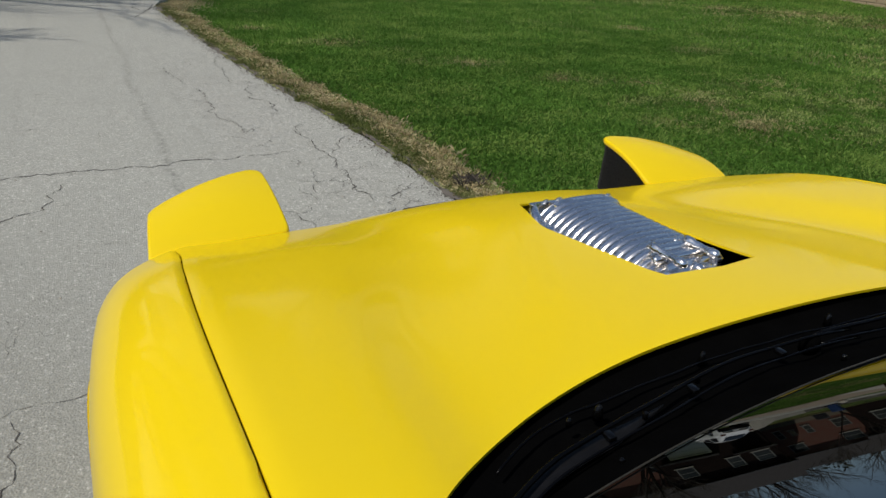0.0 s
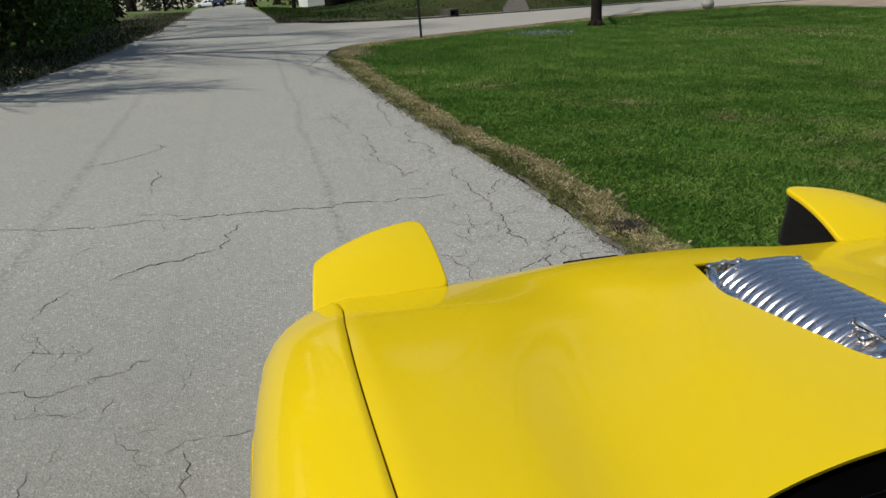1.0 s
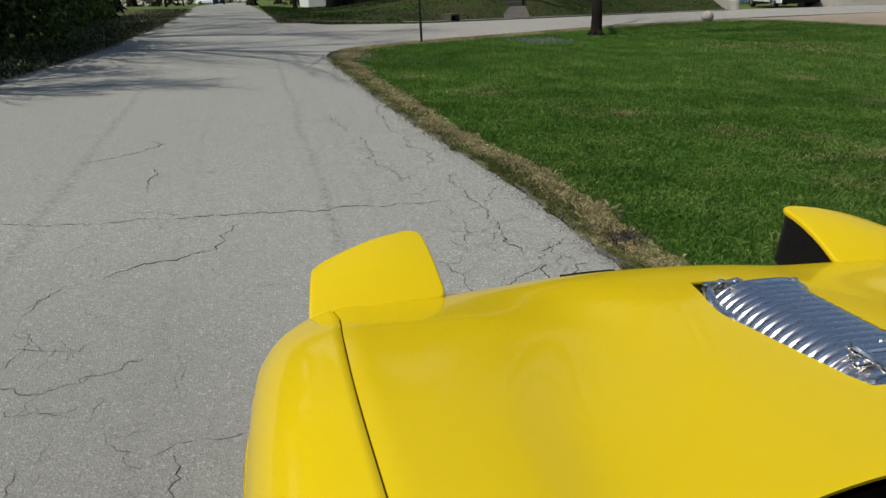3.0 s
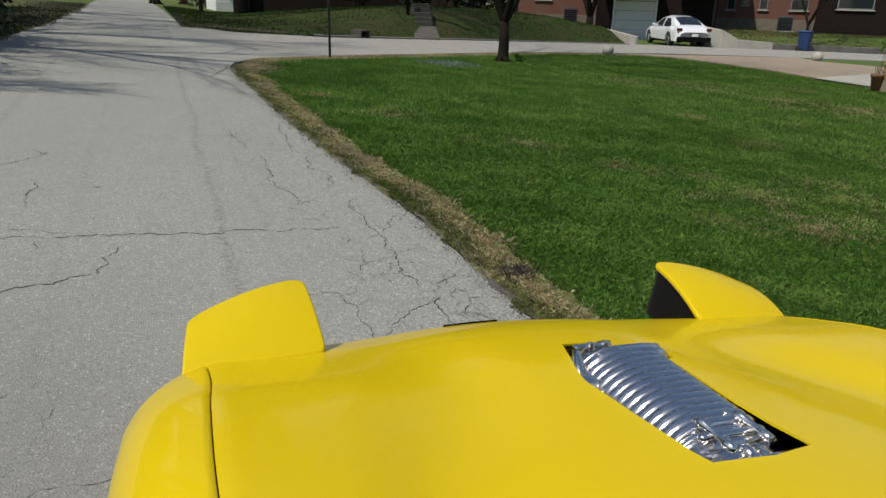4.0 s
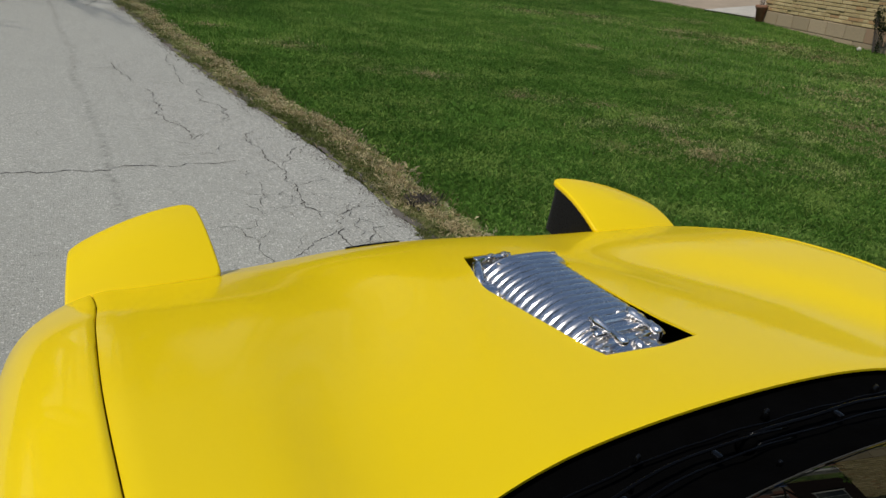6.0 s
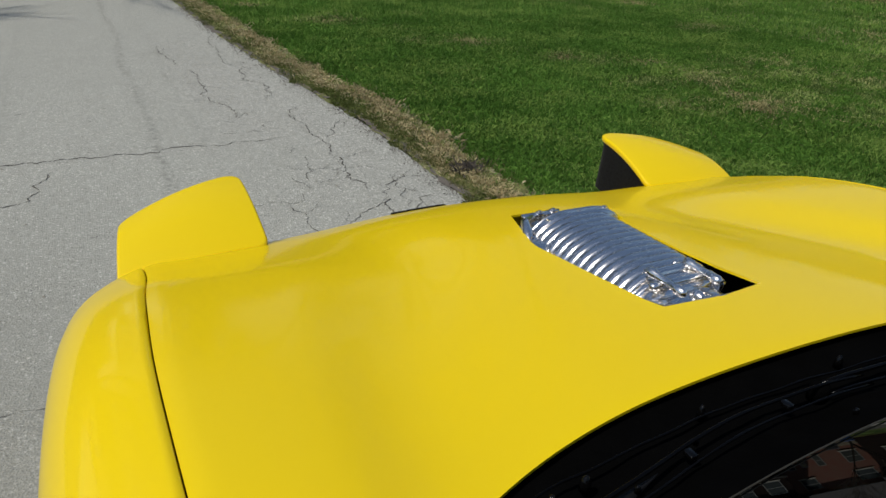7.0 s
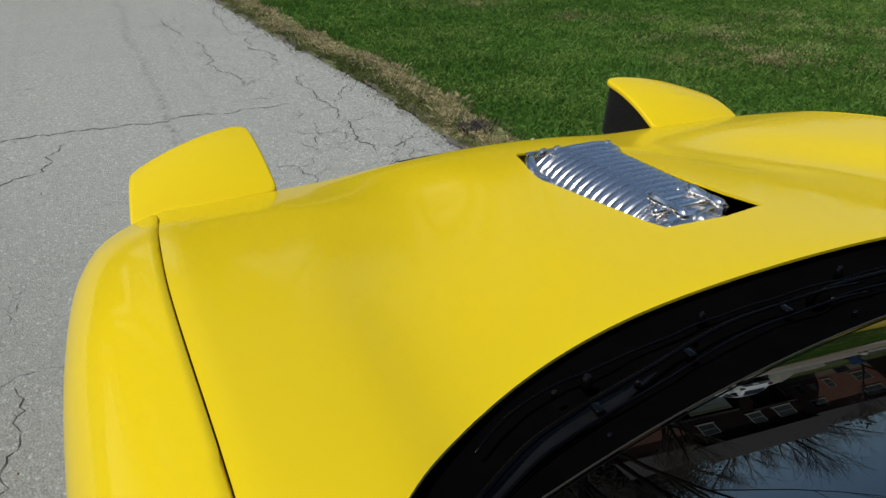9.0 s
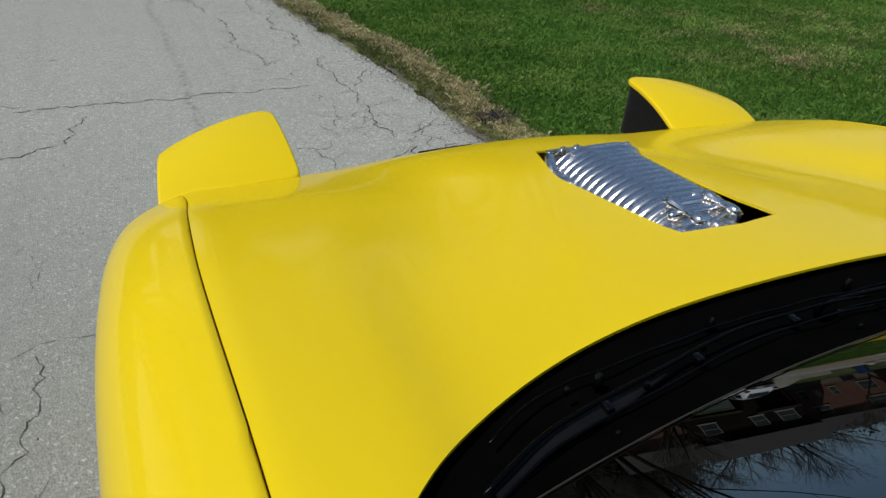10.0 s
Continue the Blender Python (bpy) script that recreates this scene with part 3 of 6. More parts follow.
# what lies under the panels, dark
under_v, under_f = [], []
for j, y in enumerate(np.linspace(-1.25, 0.18, 24)):
    for i in range(25):
        x = (2 * i / 24 - 1) * 0.80
        under_v.append((x, y, top(x, y) - (0.035 if abs(x) > 0.3 else 0.20)))
for j in range(23):
    for i in range(24):
        under_f.append((j * 25 + i, j * 25 + i + 1, (j + 1) * 25 + i + 1, (j + 1) * 25 + i))
raw("engine_bay", under_v, under_f, MATT, car, "dark engine bay under the hood")


def headlight(side):
    """A raised lid on a black pod. Corners: rear inner, rear outer, front outer, front inner."""
    A, B, C, D = (Vector(v) for v in ((0.505, -0.018, 0.739), (0.803, -0.040, 0.722), (0.783, 0.135, 0.765), (0.515, 0.238, 0.808)))
    radius = {0: 0.09, 1: 0.03, 2: 0.13, 3: 0.16}
    corner = [(0, 0), (1, 0), (1, 1), (0, 1)]
    plan = []
    for k in range(4):
        p, a, b = (Vector(corner[q % 4]) for q in (k, k - 1, k + 1))
        r = radius[k]
        s0, s1 = p + (a - p) * r, p + (b - p) * r
        plan += [s0.lerp(p, t).lerp(p.lerp(s1, t), t) for t in np.linspace(0, 1, 9)]
        plan += [s1.lerp(Vector(corner[(k + 1) % 4]) + (p - Vector(corner[(k + 1) % 4])) * radius[(k + 1) % 4], t) for t in np.linspace(0.15, 0.85, 6)]

    def skin(u, v):
        p = A.lerp(B, u).lerp(D.lerp(C, u), v)
        return p + Vector((0, 0, 0.030 * (4 * v * (1 - v)) * 0.55 + 0.022 * 4 * u * (1 - u) * (0.35 + 0.4 * v)))

    mid = Vector((0.5, 0.5))
    rings = [0.0001, 0.3, 0.55, 0.75, 0.88, 0.95, 0.97, 0.985, 1.0]
    verts, faces, n = [], [], len(plan)
    for f in rings:
        for q in plan:
            p = mid.lerp(q, f)
            s = skin(p.x, p.y)
            s.z -= 0.0035 * max(0, (f - 0.97) / 0.03) ** 2
            verts.append(s)
    for drop, f in ((0.004, 1.002), (0.010, 0.999), (0.014, 0.97)):
        for q in plan:
            p = mid.lerp(q, f)
            verts.append(skin(p.x, p.y) - Vector((0, 0, 0.004 + drop)))
    for j in range(len(rings) + 2):
        for k in range(n):
            a = (j * n + k, j * n + (k + 1) % n, (j + 1) * n + (k + 1) % n, (j + 1) * n + k)
            faces.append(a if side < 0 else a[::-1])
    pod = new("headlight")
    pod.parent = car
    tagged(pod, "raised pop-up headlight with a yellow lid")
    flip = [(side * v.x, v.y, v.z) for v in verts]
    raw("lid", flip, faces, YELLOW, pod)
    hv, hf = [], []
    for drop in (0.018, 0.05, 0.16):
        for q in plan:
            p = mid.lerp(q, 0.965 if drop < 0.1 else 0.93)
            s = skin(p.x, p.y)
            hv.append((side * s.x, s.y + (0.02 * (drop > 0.1)), min(s.z - drop, s.z - 0.018)))
    for j in range(2):
        for k in range(n):
            hf.append((j * n + k, j * n + (k + 1) % n, (j + 1) * n + (k + 1) % n, (j + 1) * n + k))
    raw("pod", hv, hf, BLACK, pod, "black headlight housing", smooth=True)
    return pod


for side in (-1, 1):
    headlight(side)


def blower():
    """The polished supercharger that shows through the hood's opening."""
    base = new("supercharger")
    base.parent = car
    tagged(base, "polished ribbed aluminium supercharger")
    cx = 0.014

    def crown(y):
        return 0.868 + (-(y + 0.34)) * 0.045

    def shell(y0, y1, left_half, right_half, lift, ribs, n, name, high=0.085):
        verts, faces = [], []
        m = 40
        for j in range(n + 1):
            y = y0 + (y1 - y0) * j / n
            wave = 0.0
            if ribs:
                ph = (j / n * ribs) % 1.0
                wave = 0.0030 * min(1.0, 2.4 * min(ph, 1 - ph)) ** 0.6 + 0.0008 * math.exp(-((ph - 0.82) / 0.05) ** 2)
            for i in range(m + 1):
                a = math.pi * (i / m)
                c, s = math.cos(a), math.sin(a)
                e, half = (0.42, right_half) if c > 0 else (0.92, left_half)
                x = (half + wave) * math.copysign(abs(c) ** e, c)
                z = crown(y) + lift - high + (high + wave) * abs(s) ** e
                verts.append((cx + x, y, z - (0.09 if i in (0, m) else 0)))
        for j in range(n):
            for i in range(m):
                q = (j * (m + 1) + i, j * (m + 1) + i + 1, (j + 1) * (m + 1) + i + 1, (j + 1) * (m + 1) + i)
                faces.append(q)
        for j in (0, n):
            faces.append(tuple(j * (m + 1) + i for i in range(m + 1)))
        return raw(name, verts, faces, METAL, base)

    shell(-0.345, -0.612, 0.100, 0.092, -0.002, 13, 13 * 14, "ribbed_case", 0.085)
    shell(-0.322, -0.347, 0.102, 0.114, 0.002, 0, 3, "front_flange", 0.092)
    shell(-0.610, -0.624, 0.100, 0.090, -0.006, 0, 3, "rear_flange", 0.085)
    # rear cover: three broad bands that step down, two long bosses, a cross strap and bolts
    for y0, y1, lh, rh, lift, name in ((-0.622, -0.652, 0.098, 0.082, -0.014, "rear_band"), (-0.650, -0.682, 0.094, 0.074, -0.022, "rear_band"), (-0.680, -0.708, 0.086, 0.062, -0.032, "rear_band")):
        shell(y0, y1, lh, rh, lift, 1, 12, name, 0.075)
    for x, y0, y1, lift, r in ((-0.040, -0.684, -0.606, 0.002, 0.0085), (0.046, -0.672, -0.600, 0.000, 0.0085), (-0.082, -0.702, -0.650, -0.030, 0.013), (0.004, -0.706, -0.668, -0.020, 0.011)):
        z = crown((y0 + y1) / 2) + lift
        bm = spun(bmesh.new(), [(r * 0.5, y0 - 0.006), (r, y0), (r, y0 + 0.014), (r * 0.78, y0 + 0.018), (r * 0.78, y1 - 0.018), (r, y1 - 0.014), (r, y1), (r * 0.5, y1 + 0.005)], 14, "Y", (cx + x, 0, z))
        part("boss", bm, METAL, base, smooth=True)
    for x0, x1, y, lift, r in ((-0.088, -0.052, -0.664, -0.026, 0.008), (0.010, 0.078, -0.690, -0.026, 0.008)):
        bm = spun(bmesh.new(), [(r * 0.5, x0 - 0.004), (r, x0), (r, x1), (r * 0.5, x1 + 0.004)], 14, "X", (cx, y, crown(y) + lift))
        part("clamp", bm, METAL, base, smooth=True)
    part("cross_bar", boxes(((cx - 0.062, -0.644, crown(-0.637) - 0.014), (cx + 0.07, -0.630, crown(-0.637) - 0.002)), bevel=0.005), METAL, base, smooth=True)
    for x, y, lift in ((-0.030, -0.590, -0.006), (0.035, -0.588, -0.003), (0.072, -0.655, -0.016), (0.060, -0.692, -0.026), (-0.018, -0.697, -0.024), (-0.050, -0.334, -0.010), (0.020, -0.334, -0.001), (0.080, -0.334, -0.002)):
        z = crown(y) + lift
        bm = spun(bmesh.new(), [(0.009, z - 0.02), (0.009, z), (0.006, z + 0.001), (0.0055, z + 0.004), (0.003, z + 0.0045)], 8, "Z", (cx + x, y, 0))
        part("bolt", bm, METAL, base, smooth=False)
    # drive snout and belt bracket ahead of the case
    bm = spun(bmesh.new(), [(0.02, -0.29), (0.055, -0.285), (0.06, -0.262), (0.05, -0.258), (0.05, -0.235), (0.06, -0.231), (0.06, -0.222), (0.03, -0.220)], 22, "Y", (cx + 0.035, 0, 0.765))
    part("snout", bm, METAL, base, smooth=True)
    bx = -0.012
    bm = bmesh.new()
    box(bm, (bx - 0.030, -0.285, 0.74), (bx + 0.065, -0.236, 0.822), 0.008)
    box(bm, (bx - 0.100, -0.395, 0.74), (bx - 0.050, -0.335, 0.838), 0.012)
    box(bm, (bx - 0.072, -0.330, 0.74), (bx - 0.025, -0.280, 0.832), 0.008)
    box(bm, (bx - 0.030, -0.258, 0.824), (bx + 0.060, -0.242, 0.834), 0.003)
    part("bracket", bm, METAL, base, smooth=True)
    part("hose", tube(bmesh.new(), [(bx - 0.085, -0.39, 0.80), (bx - 0.078, -0.345, 0.843), (bx - 0.055, -0.30, 0.842), (bx - 0.02, -0.27, 0.832)], [0.010] * 4, 10), METAL, base, smooth=True)
    for x, y, z in ((-0.012, -0.262, 0.824), (0.01, -0.252, 0.834), (0.045, -0.250, 0.834), (-0.05, -0.305, 0.833), (-0.075, -0.36, 0.838)):
        bm = spun(bmesh.new(), [(0.009, z - 0.01), (0.009, z + 0.002), (0.005, z + 0.003), (0.0045, z + 0.005), (0.002, z + 0.0055)], 8, "Z", (bx + x, y, 0))
        part("bolt", bm, METAL, base)
    return base


blower()


# cowl, glass and cabin
def glass_edge(x):
    return -1.03 - 0.20 * x * x


def cowl():
    verts, faces, m = [], [], 10
    n = 90
    for i in range(n + 1):
        x = 0.76 * (2 * i / n - 1)
        y0, y1 = hood_rear(x) + 0.012, min(glass_edge(x), hood_rear(x) - 0.05)
        z0 = top(x, hood_rear(x)) - 0.016
        for k in range(m + 1):
            f = k / m
            y = y0 * (1 - f) + y1 * f
            z = z0 * (1 - f) + 0.912 * f - 0.022 * math.sin(math.pi * f) * (1 - 0.4 * abs(x))
            z += 0.006 * noise.noise(Vector((x * 9, y * 22, 3.1))) * math.sin(math.pi * f)
            z += 0.005 * noise.noise(Vector((x * 26, y * 60, 8.2))) * math.sin(math.pi * f)
            verts.append((x, y, z))
    for i in range(n):
        for k in range(m):
            faces.append((i * (m + 1) + k, i * (m + 1) + k + 1, (i + 1) * (m + 1) + k + 1, (i + 1) * (m + 1) + k)[::-1])
    raw("cowl", verts, faces, COWL, car, "glossy black cowl panel below the windshield")


cowl()


def screen_point(x, f):
    """The windshield: f runs from its lower edge to the header."""
    y0 = glass_edge(x)
    y1, z1 = -1.74 - 0.10 * x * x, 1.175 - 0.10 * x * x
    q = x * (1 - 0.24 * f)
    return Vector((q, y0 + (y1 - y0) * f, 0.915 + (z1 - 0.915) * f + 0.045 * math.sin(math.pi * f) * (1 - 0.6 * x * x)))


def screen(name, material, lift, f0=0.0, f1=1.0, w=0.70):
    verts, faces, n, m = [], [], 40, 18
    for j in range(m + 1):
        for i in range(n + 1):
            p = screen_point(w * (2 * i / n - 1), f0 + (f1 - f0) * j / m)
            verts.append((p.x, p.y, p.z + lift))
    for j in range(m):
        for i in range(n):
            faces.append((j * (n + 1) + i, (j + 1) * (n + 1) + i, (j + 1) * (n + 1) + i + 1, j * (n + 1) + i + 1)[::-1])
    return raw(name, verts, faces, material, car)


glass = screen("windshield", PANE, 0.0)
glass.visible_shadow = False
tagged(glass, "dark tinted curved windshield")
# dull trim along the lower edge of the glass; its tan paints the hood's reflection
trim = bmesh.new()
tube(trim, [screen_point(0.70 * (2 * i / 40 - 1), 0.0) + Vector((0, 0, 0.002)) for i in range(41)], [0.0010] * 41, 6)
part("glass_trim", trim, plain("tan_reflection_trim", (0.026, 0.022, 0.013), 0.4, vary=0.2, bump=0), car, smooth=True)
band = screen("glass_border", COWL, -0.004, 0.0, 0.045)
for side in (-1, 1):
    bm = tube(bmesh.new(), [screen_point(side * 0.715, f) for f in np.linspace(-0.02, 1, 12)], [0.024] * 12, 8)
    part("pillar", bm, BLACK, car, smooth=True)
dash = bmesh.new()
box(dash, (-0.68, -1.62, 0.72), (0.68, -1.08, 0.875), 0.03)
part("dashboard", dash, MATT, car, "black dashboard")


def wiper(line, shift, name_label):
    """A wiper: bent arm, blade carrier and rubber, lying on the cowl along a smooth line."""
    w_ = new("wiper")
    w_.parent = car
    tagged(w_, name_label)
    at = steps(line)
    n = 26
    x0, x1 = line[0][0], line[-1][0]
    arm, blade = [], []
    for k in range(n + 1):
        f = k / n
        x = x0 + (x1 - x0) * f
        y = float(at(x)) + shift
        z = 0.893 + 0.004 * math.sin(math.pi * f) + 0.0015 * math.sin(23 * f)
        arm.append(Vector((x, y + 0.004, z + 0.003)))
        blade.append(Vector((x, y - 0.011 - 0.006 * math.sin(math.pi * f), z - 0.001)))
    part("arm", tube(bmesh.new(), arm, [0.0032 - 0.0012 * k / n for k in range(n + 1)], 8), SATIN, w_, smooth=True)
    part("blade", tube(bmesh.new(), blade, [0.0018 + 0.0009 * noise.noise(Vector((k * 0.9, 3.0, 1.0))) for k in range(n + 1)], 6), SATIN, w_, smooth=True)
    part("pivot", spun(bmesh.new(), [(0.013, 0.872), (0.013, 0.890), (0.010, 0.896), (0.003, 0.898)], 14, "Z", (arm[0].x, arm[0].y, 0)), COWL, w_, smooth=True)
    for f in (0.30, 0.52, 0.78):
        p = arm[int(f * n)].lerp(blade[int(f * n)], 0.5)
        part("clip", box(bmesh.new(), (p.x - 0.005, p.y - 0.007, p.z - 0.003), (p.x + 0.005, p.y + 0.007, p.z + 0.004), 0.002), GLOSS, w_, smooth=True)


wiper([(-0.60, -1.064), (-0.49, -1.012), (-0.37, -0.987), (-0.26, -0.962), (-0.12, -0.947), (0.03, -0.950)], 0.0, "black wiper lying across the cowl")
wiper([(-0.04, -0.940), (0.12, -0.945), (0.30, -0.960), (0.45, -0.990), (0.58, -1.045)], -0.004, "black wiper lying across the cowl")
# washer jets and small fasteners on the cowl
for x, y, r in ((-0.405, -0.954, 0.0042), (-0.21, -0.914, 0.0032), (0.04, -0.906, 0.0036), (0.27, -0.925, 0.0036)):
    bm = spun(bmesh.new(), [(r * 1.5, 0.876), (r * 1.4, 0.887), (r, 0.892), (r * 0.5, 0.8945), (r * 0.1, 0.895)], 16, "Z", (x, y, 0))
    part("washer_jet", bm, GLOSS, car, smooth=True)
for x, y in ((-0.262, -0.958), (-0.368, -0.988), (-0.442, -1.039), (-0.046, -0.993), (-0.455, -0.966)):
    bm = spun(bmesh.new(), [(0.0032, 0.890), (0.0032, 0.8975), (0.002, 0.899), (0.0005, 0.8995)], 12, "Z", (x, y, 0))
    part("cowl_clip", bm, GLOSS, car, smooth=True)
# raised lip of the cowl in front of the wipers
lip_at = steps([(-0.62, -1.03), (-0.46, -0.948), (-0.30, -0.930), (-0.20, -0.918), (-0.07, -0.916), (0.06, -0.920), (0.3, -0.935), (0.6, -1.02)])
lip_line = [Vector((x, float(lip_at(x)) + 0.003 * noise.noise(Vector((x * 14, 0.3, 2.0))), 0.884 + 0.002 * noise.noise(Vector((x * 20, 1.3, 2.0))))) for x in np.linspace(-0.56, 0.56, 60)]
part("cowl_lip", tube(bmesh.new(), lip_line, [0.0016 + 0.0011 * noise.noise(Vector((p.x * 9, 0, 7.0))) for p in lip_line], 8), SATIN, car, smooth=True)
# flat rubber seal that runs out to the corner of the glass
seal_at = steps([(-0.66, -1.10), (-0.60, -1.062), (-0.49, -1.013), (-0.40, -0.993), (-0.33, -0.976)])
sv, sf = [], []
for k in range(31):
    x = -0.66 + 0.33 * k / 30
    y, w = float(seal_at(x)), 0.011 * min(1.0, (30 - k) / 8)
    for dy, dz in ((w, -0.004), (w * 0.7, 0.0), (-w * 0.7, 0.0), (-w, -0.004)):
        sv.append((x, y + dy, 0.890 + dz + 0.001 * noise.noise(Vector((x * 17, dy * 90, 4.0)))))
for k in range(30):
    for q in range(3):
        sf.append((k * 4 + q, k * 4 + q + 1, k * 4 + q + 5, k * 4 + q + 4)[::-1])
raw("cowl_seal", sv, sf, plain("dull_black_rubber", (0.006, 0.006, 0.0065), 0.45, vary=0.3, bump=0.2, Specular_IOR_Level=0.1), car, "flat black rubber cowl seal")
# rear half: deck, roof, doors
body_strip("rear_body", list(np.linspace(-3.98, -3.5, 14)) + list(np.linspace(-3.46, -2.565, 36)), YELLOW)
rv, rf = [], []
ROOFLINE = steps([(-1.72, 1.165), (-1.95, 1.20), (-2.3, 1.20), (-2.7, 1.16), (-3.1, 1.08), (-3.35, 1.0)])
WIDE = steps([(-1.72, 0.54), (-2.3, 0.56), (-2.8, 0.58), (-3.35, 0.62)])
for y in np.linspace(-1.72, -3.35, 24):
    for k in range(21):
        a = math.pi * k / 20
        c, s = math.cos(a), math.sin(a)
        zb = 0.93
        rv.append((float(WIDE(y)) * 1.22 * math.copysign(abs(c) ** 0.55, c) * (0.82 + 0.18 * abs(c) ** 2), y, zb + (float(ROOFLINE(y)) - zb) * abs(s) ** 0.6))
for j in range(23):
    for k in range(20):
        rf.append((j * 21 + k, j * 21 + k + 1, (j + 1) * 21 + k + 1, (j + 1) * 21 + k))
raw("roof", rv, rf, BLACK, car, "black roof and rear glass")
for side in (-1, 1):
    for a in AXLES:
        wheel = new("wheel")
        wheel.parent = car
        wheel.location = (side * 0.79, a, 0.325)
        bm = spun(bmesh.new(), [(0.22, -0.115), (0.30, -0.12), (0.322, -0.10), (0.325, 0), (0.322, 0.10), (0.30, 0.12), (0.22, 0.115)], 40, "X")
        part("tyre", bm, RUBBER, wheel, smooth=True)
        bm = spun(bmesh.new(), [(0.225, -0.10), (0.225, 0.10)], 32, "X")
        for k in range(5):
            t = k * math.tau / 5
            tube(bm, [(side * 0.105, 0.03 * math.cos(t), 0.03 * math.sin(t)), (side * 0.112, 0.22 * math.cos(t), 0.22 * math.sin(t))], [0.035, 0.03], 6)
        part("rim", bm, ALLOY, wheel)


# ---- trees and shrubs ----
def limb(out, rng, p, d, length, r, depth, spread):
    """Adds a bent branch and its twigs to a list of (path, radii, sides, depth)."""
    n = 4 if depth > 1 else 3
    path, radii = [Vector(p)], [r]
    for k in range(n):
        d = (d + Vector((rng.uniform(-1, 1), rng.uniform(-1, 1), rng.uniform(-0.5, 0.8))) * (0.12 if depth > 2 else 0.2)).normalized()
        path.append(path[-1] + d * length / n)
        radii.append(r * (1 - 0.55 * (k + 1) / n))
    out.append((path, radii, 7 if depth > 2 else 4 if depth > 1 else 3, depth))
    if depth == 0:
        return
    for k in range(rng.choice((3, 4, 4)) if depth > 1 else 4):
        f = rng.uniform(0.35, 1.0)
        i = min(n - 1, int(f * n))
        at = path[i].lerp(path[i + 1], f * n - i)
        turn = Vector((rng.uniform(-1, 1), rng.uniform(-1, 1), rng.uniform(-0.35, 0.9)))
        limb(out, rng, at, (d + turn * spread).normalized(), length * rng.uniform(0.55, 0.8), radii[i] * rng.uniform(0.45, 0.65), depth - 1, spread)
    limb(out, rng, path[-1], d, length * 0.7, radii[-1] * 0.9, depth - 1, spread)


def bare_tree(seed, at, height, radius, fork, depth=4, forks=3, label="", group="", lean=(0, 0)):
    rng = random.Random(seed)
    tree = thing("tree", Matrix.Translation(on_land(*at, -0.06)), label or "bare spring tree with dark bark and thin twigs", "tree", group)
    trunk, crown = bmesh.new(), bmesh.new()
    top_at = Vector((lean[0] * fork, lean[1] * fork, fork))
    path = [Vector((0, 0, 0)), Vector((0.01, 0.0, fork * 0.12)), top_at * 0.5 + Vector((0.03, 0.02, 0)), top_at]
    tube(trunk, path, [radius * 1.5, radius * 1.08, radius, radius * 0.82], 14)
    for k in range(7):
        a = k * math.tau / 7 + rng.uniform(0, 0.5)
        tube(trunk, [(radius * 0.7 * math.cos(a), radius * 0.7 * math.sin(a), radius * 1.2), (radius * 1.5 * math.cos(a), radius * 1.5 * math.sin(a), 0.06),
                     (radius * 2.3 * math.cos(a), radius * 2.3 * math.sin(a), -0.05)], [radius * 0.42, radius * 0.30, radius * 0.12], 6)
    out = []
    for k in range(forks):
        a = (k + rng.uniform(-0.2, 0.2)) * math.tau / forks
        d = Vector((math.cos(a) * 0.55, math.sin(a) * 0.55, 1)).normalized()
        limb(out, rng, top_at - Vector((0, 0, radius * 0.5)), d, (height - fork) * 0.42, radius * 0.72, depth, 0.62)
    for p, r, sides, dep in out:
        if dep >= depth - 1:
            tube(trunk, p, r, sides + 2, cap=False)
        else:
            tube(crown, p, [max(0.004, v) for v in r], sides, cap=False)
    part("trunk", trunk, BARK, tree, smooth=True)
    part("crown", crown, TWIG, tree, "bare twigs", smooth=True)
    return tree


bare_tree(11, (7.0, 14.75), 13.5, 0.122, 1.0, 4, 4, "young bare tree with a forked dark trunk on the lawn")
woods = "bare trees along the road"
big = bare_tree(5, (-5.5, 7.2), 5.6, 0.16, 2.2, 4, 3, "tall bare tree in the roadside woods", woods)
tall = bare_tree(8, (-6.3, 11.0), 13, 0.21, 3.4, 4, 3, "tall bare tree in the roadside woods", woods)
for x, y, turn, size in ((-4.6, 20.8, 200, 0.95), (-6.6, 12.9, 140, 1.0), (-9.5, 18.0, 260, 1.1), (-5.4, 27, 30, 1.0), (-6.4, 34, 110, 1.1), (-8.2, 44, 300, 1.2), (-9.0, 58, 10, 1.2)):
    copy_thing(tall if size > 0.9 else big, Matrix.Translation(on_land(x, y, -0.06)) @ pose(0, 0, 0, 0, 0, turn) @ Matrix.Scale(size, 4))
street_trees = "bare trees by the houses"
old = bare_tree(22, (2.35, 28.0), 17, 0.25, 3.4, 4, 6, "tall bare tree at the street corner", street_trees)
copy_thing(old, Matrix.Translation(on_land(3.0, 28.3, -0.06)) @ pose(0, 0, 0, 0, 0, 130))
twin = bare_tree(21, (9.5, 38), 11, 0.32, 2.4, 4, 4, "thick old bare tree by the houses", street_trees)
yard = bare_tree(31, (20.3, 32.4), 8, 0.20, 1.2, 4, 3, "bare yard tree by the houses", street_trees)
slim = bare_tree(37, (28.5, 26.1), 7, 0.085, 1.25, 4, 3, "slim bare tree with several stems", street_trees)
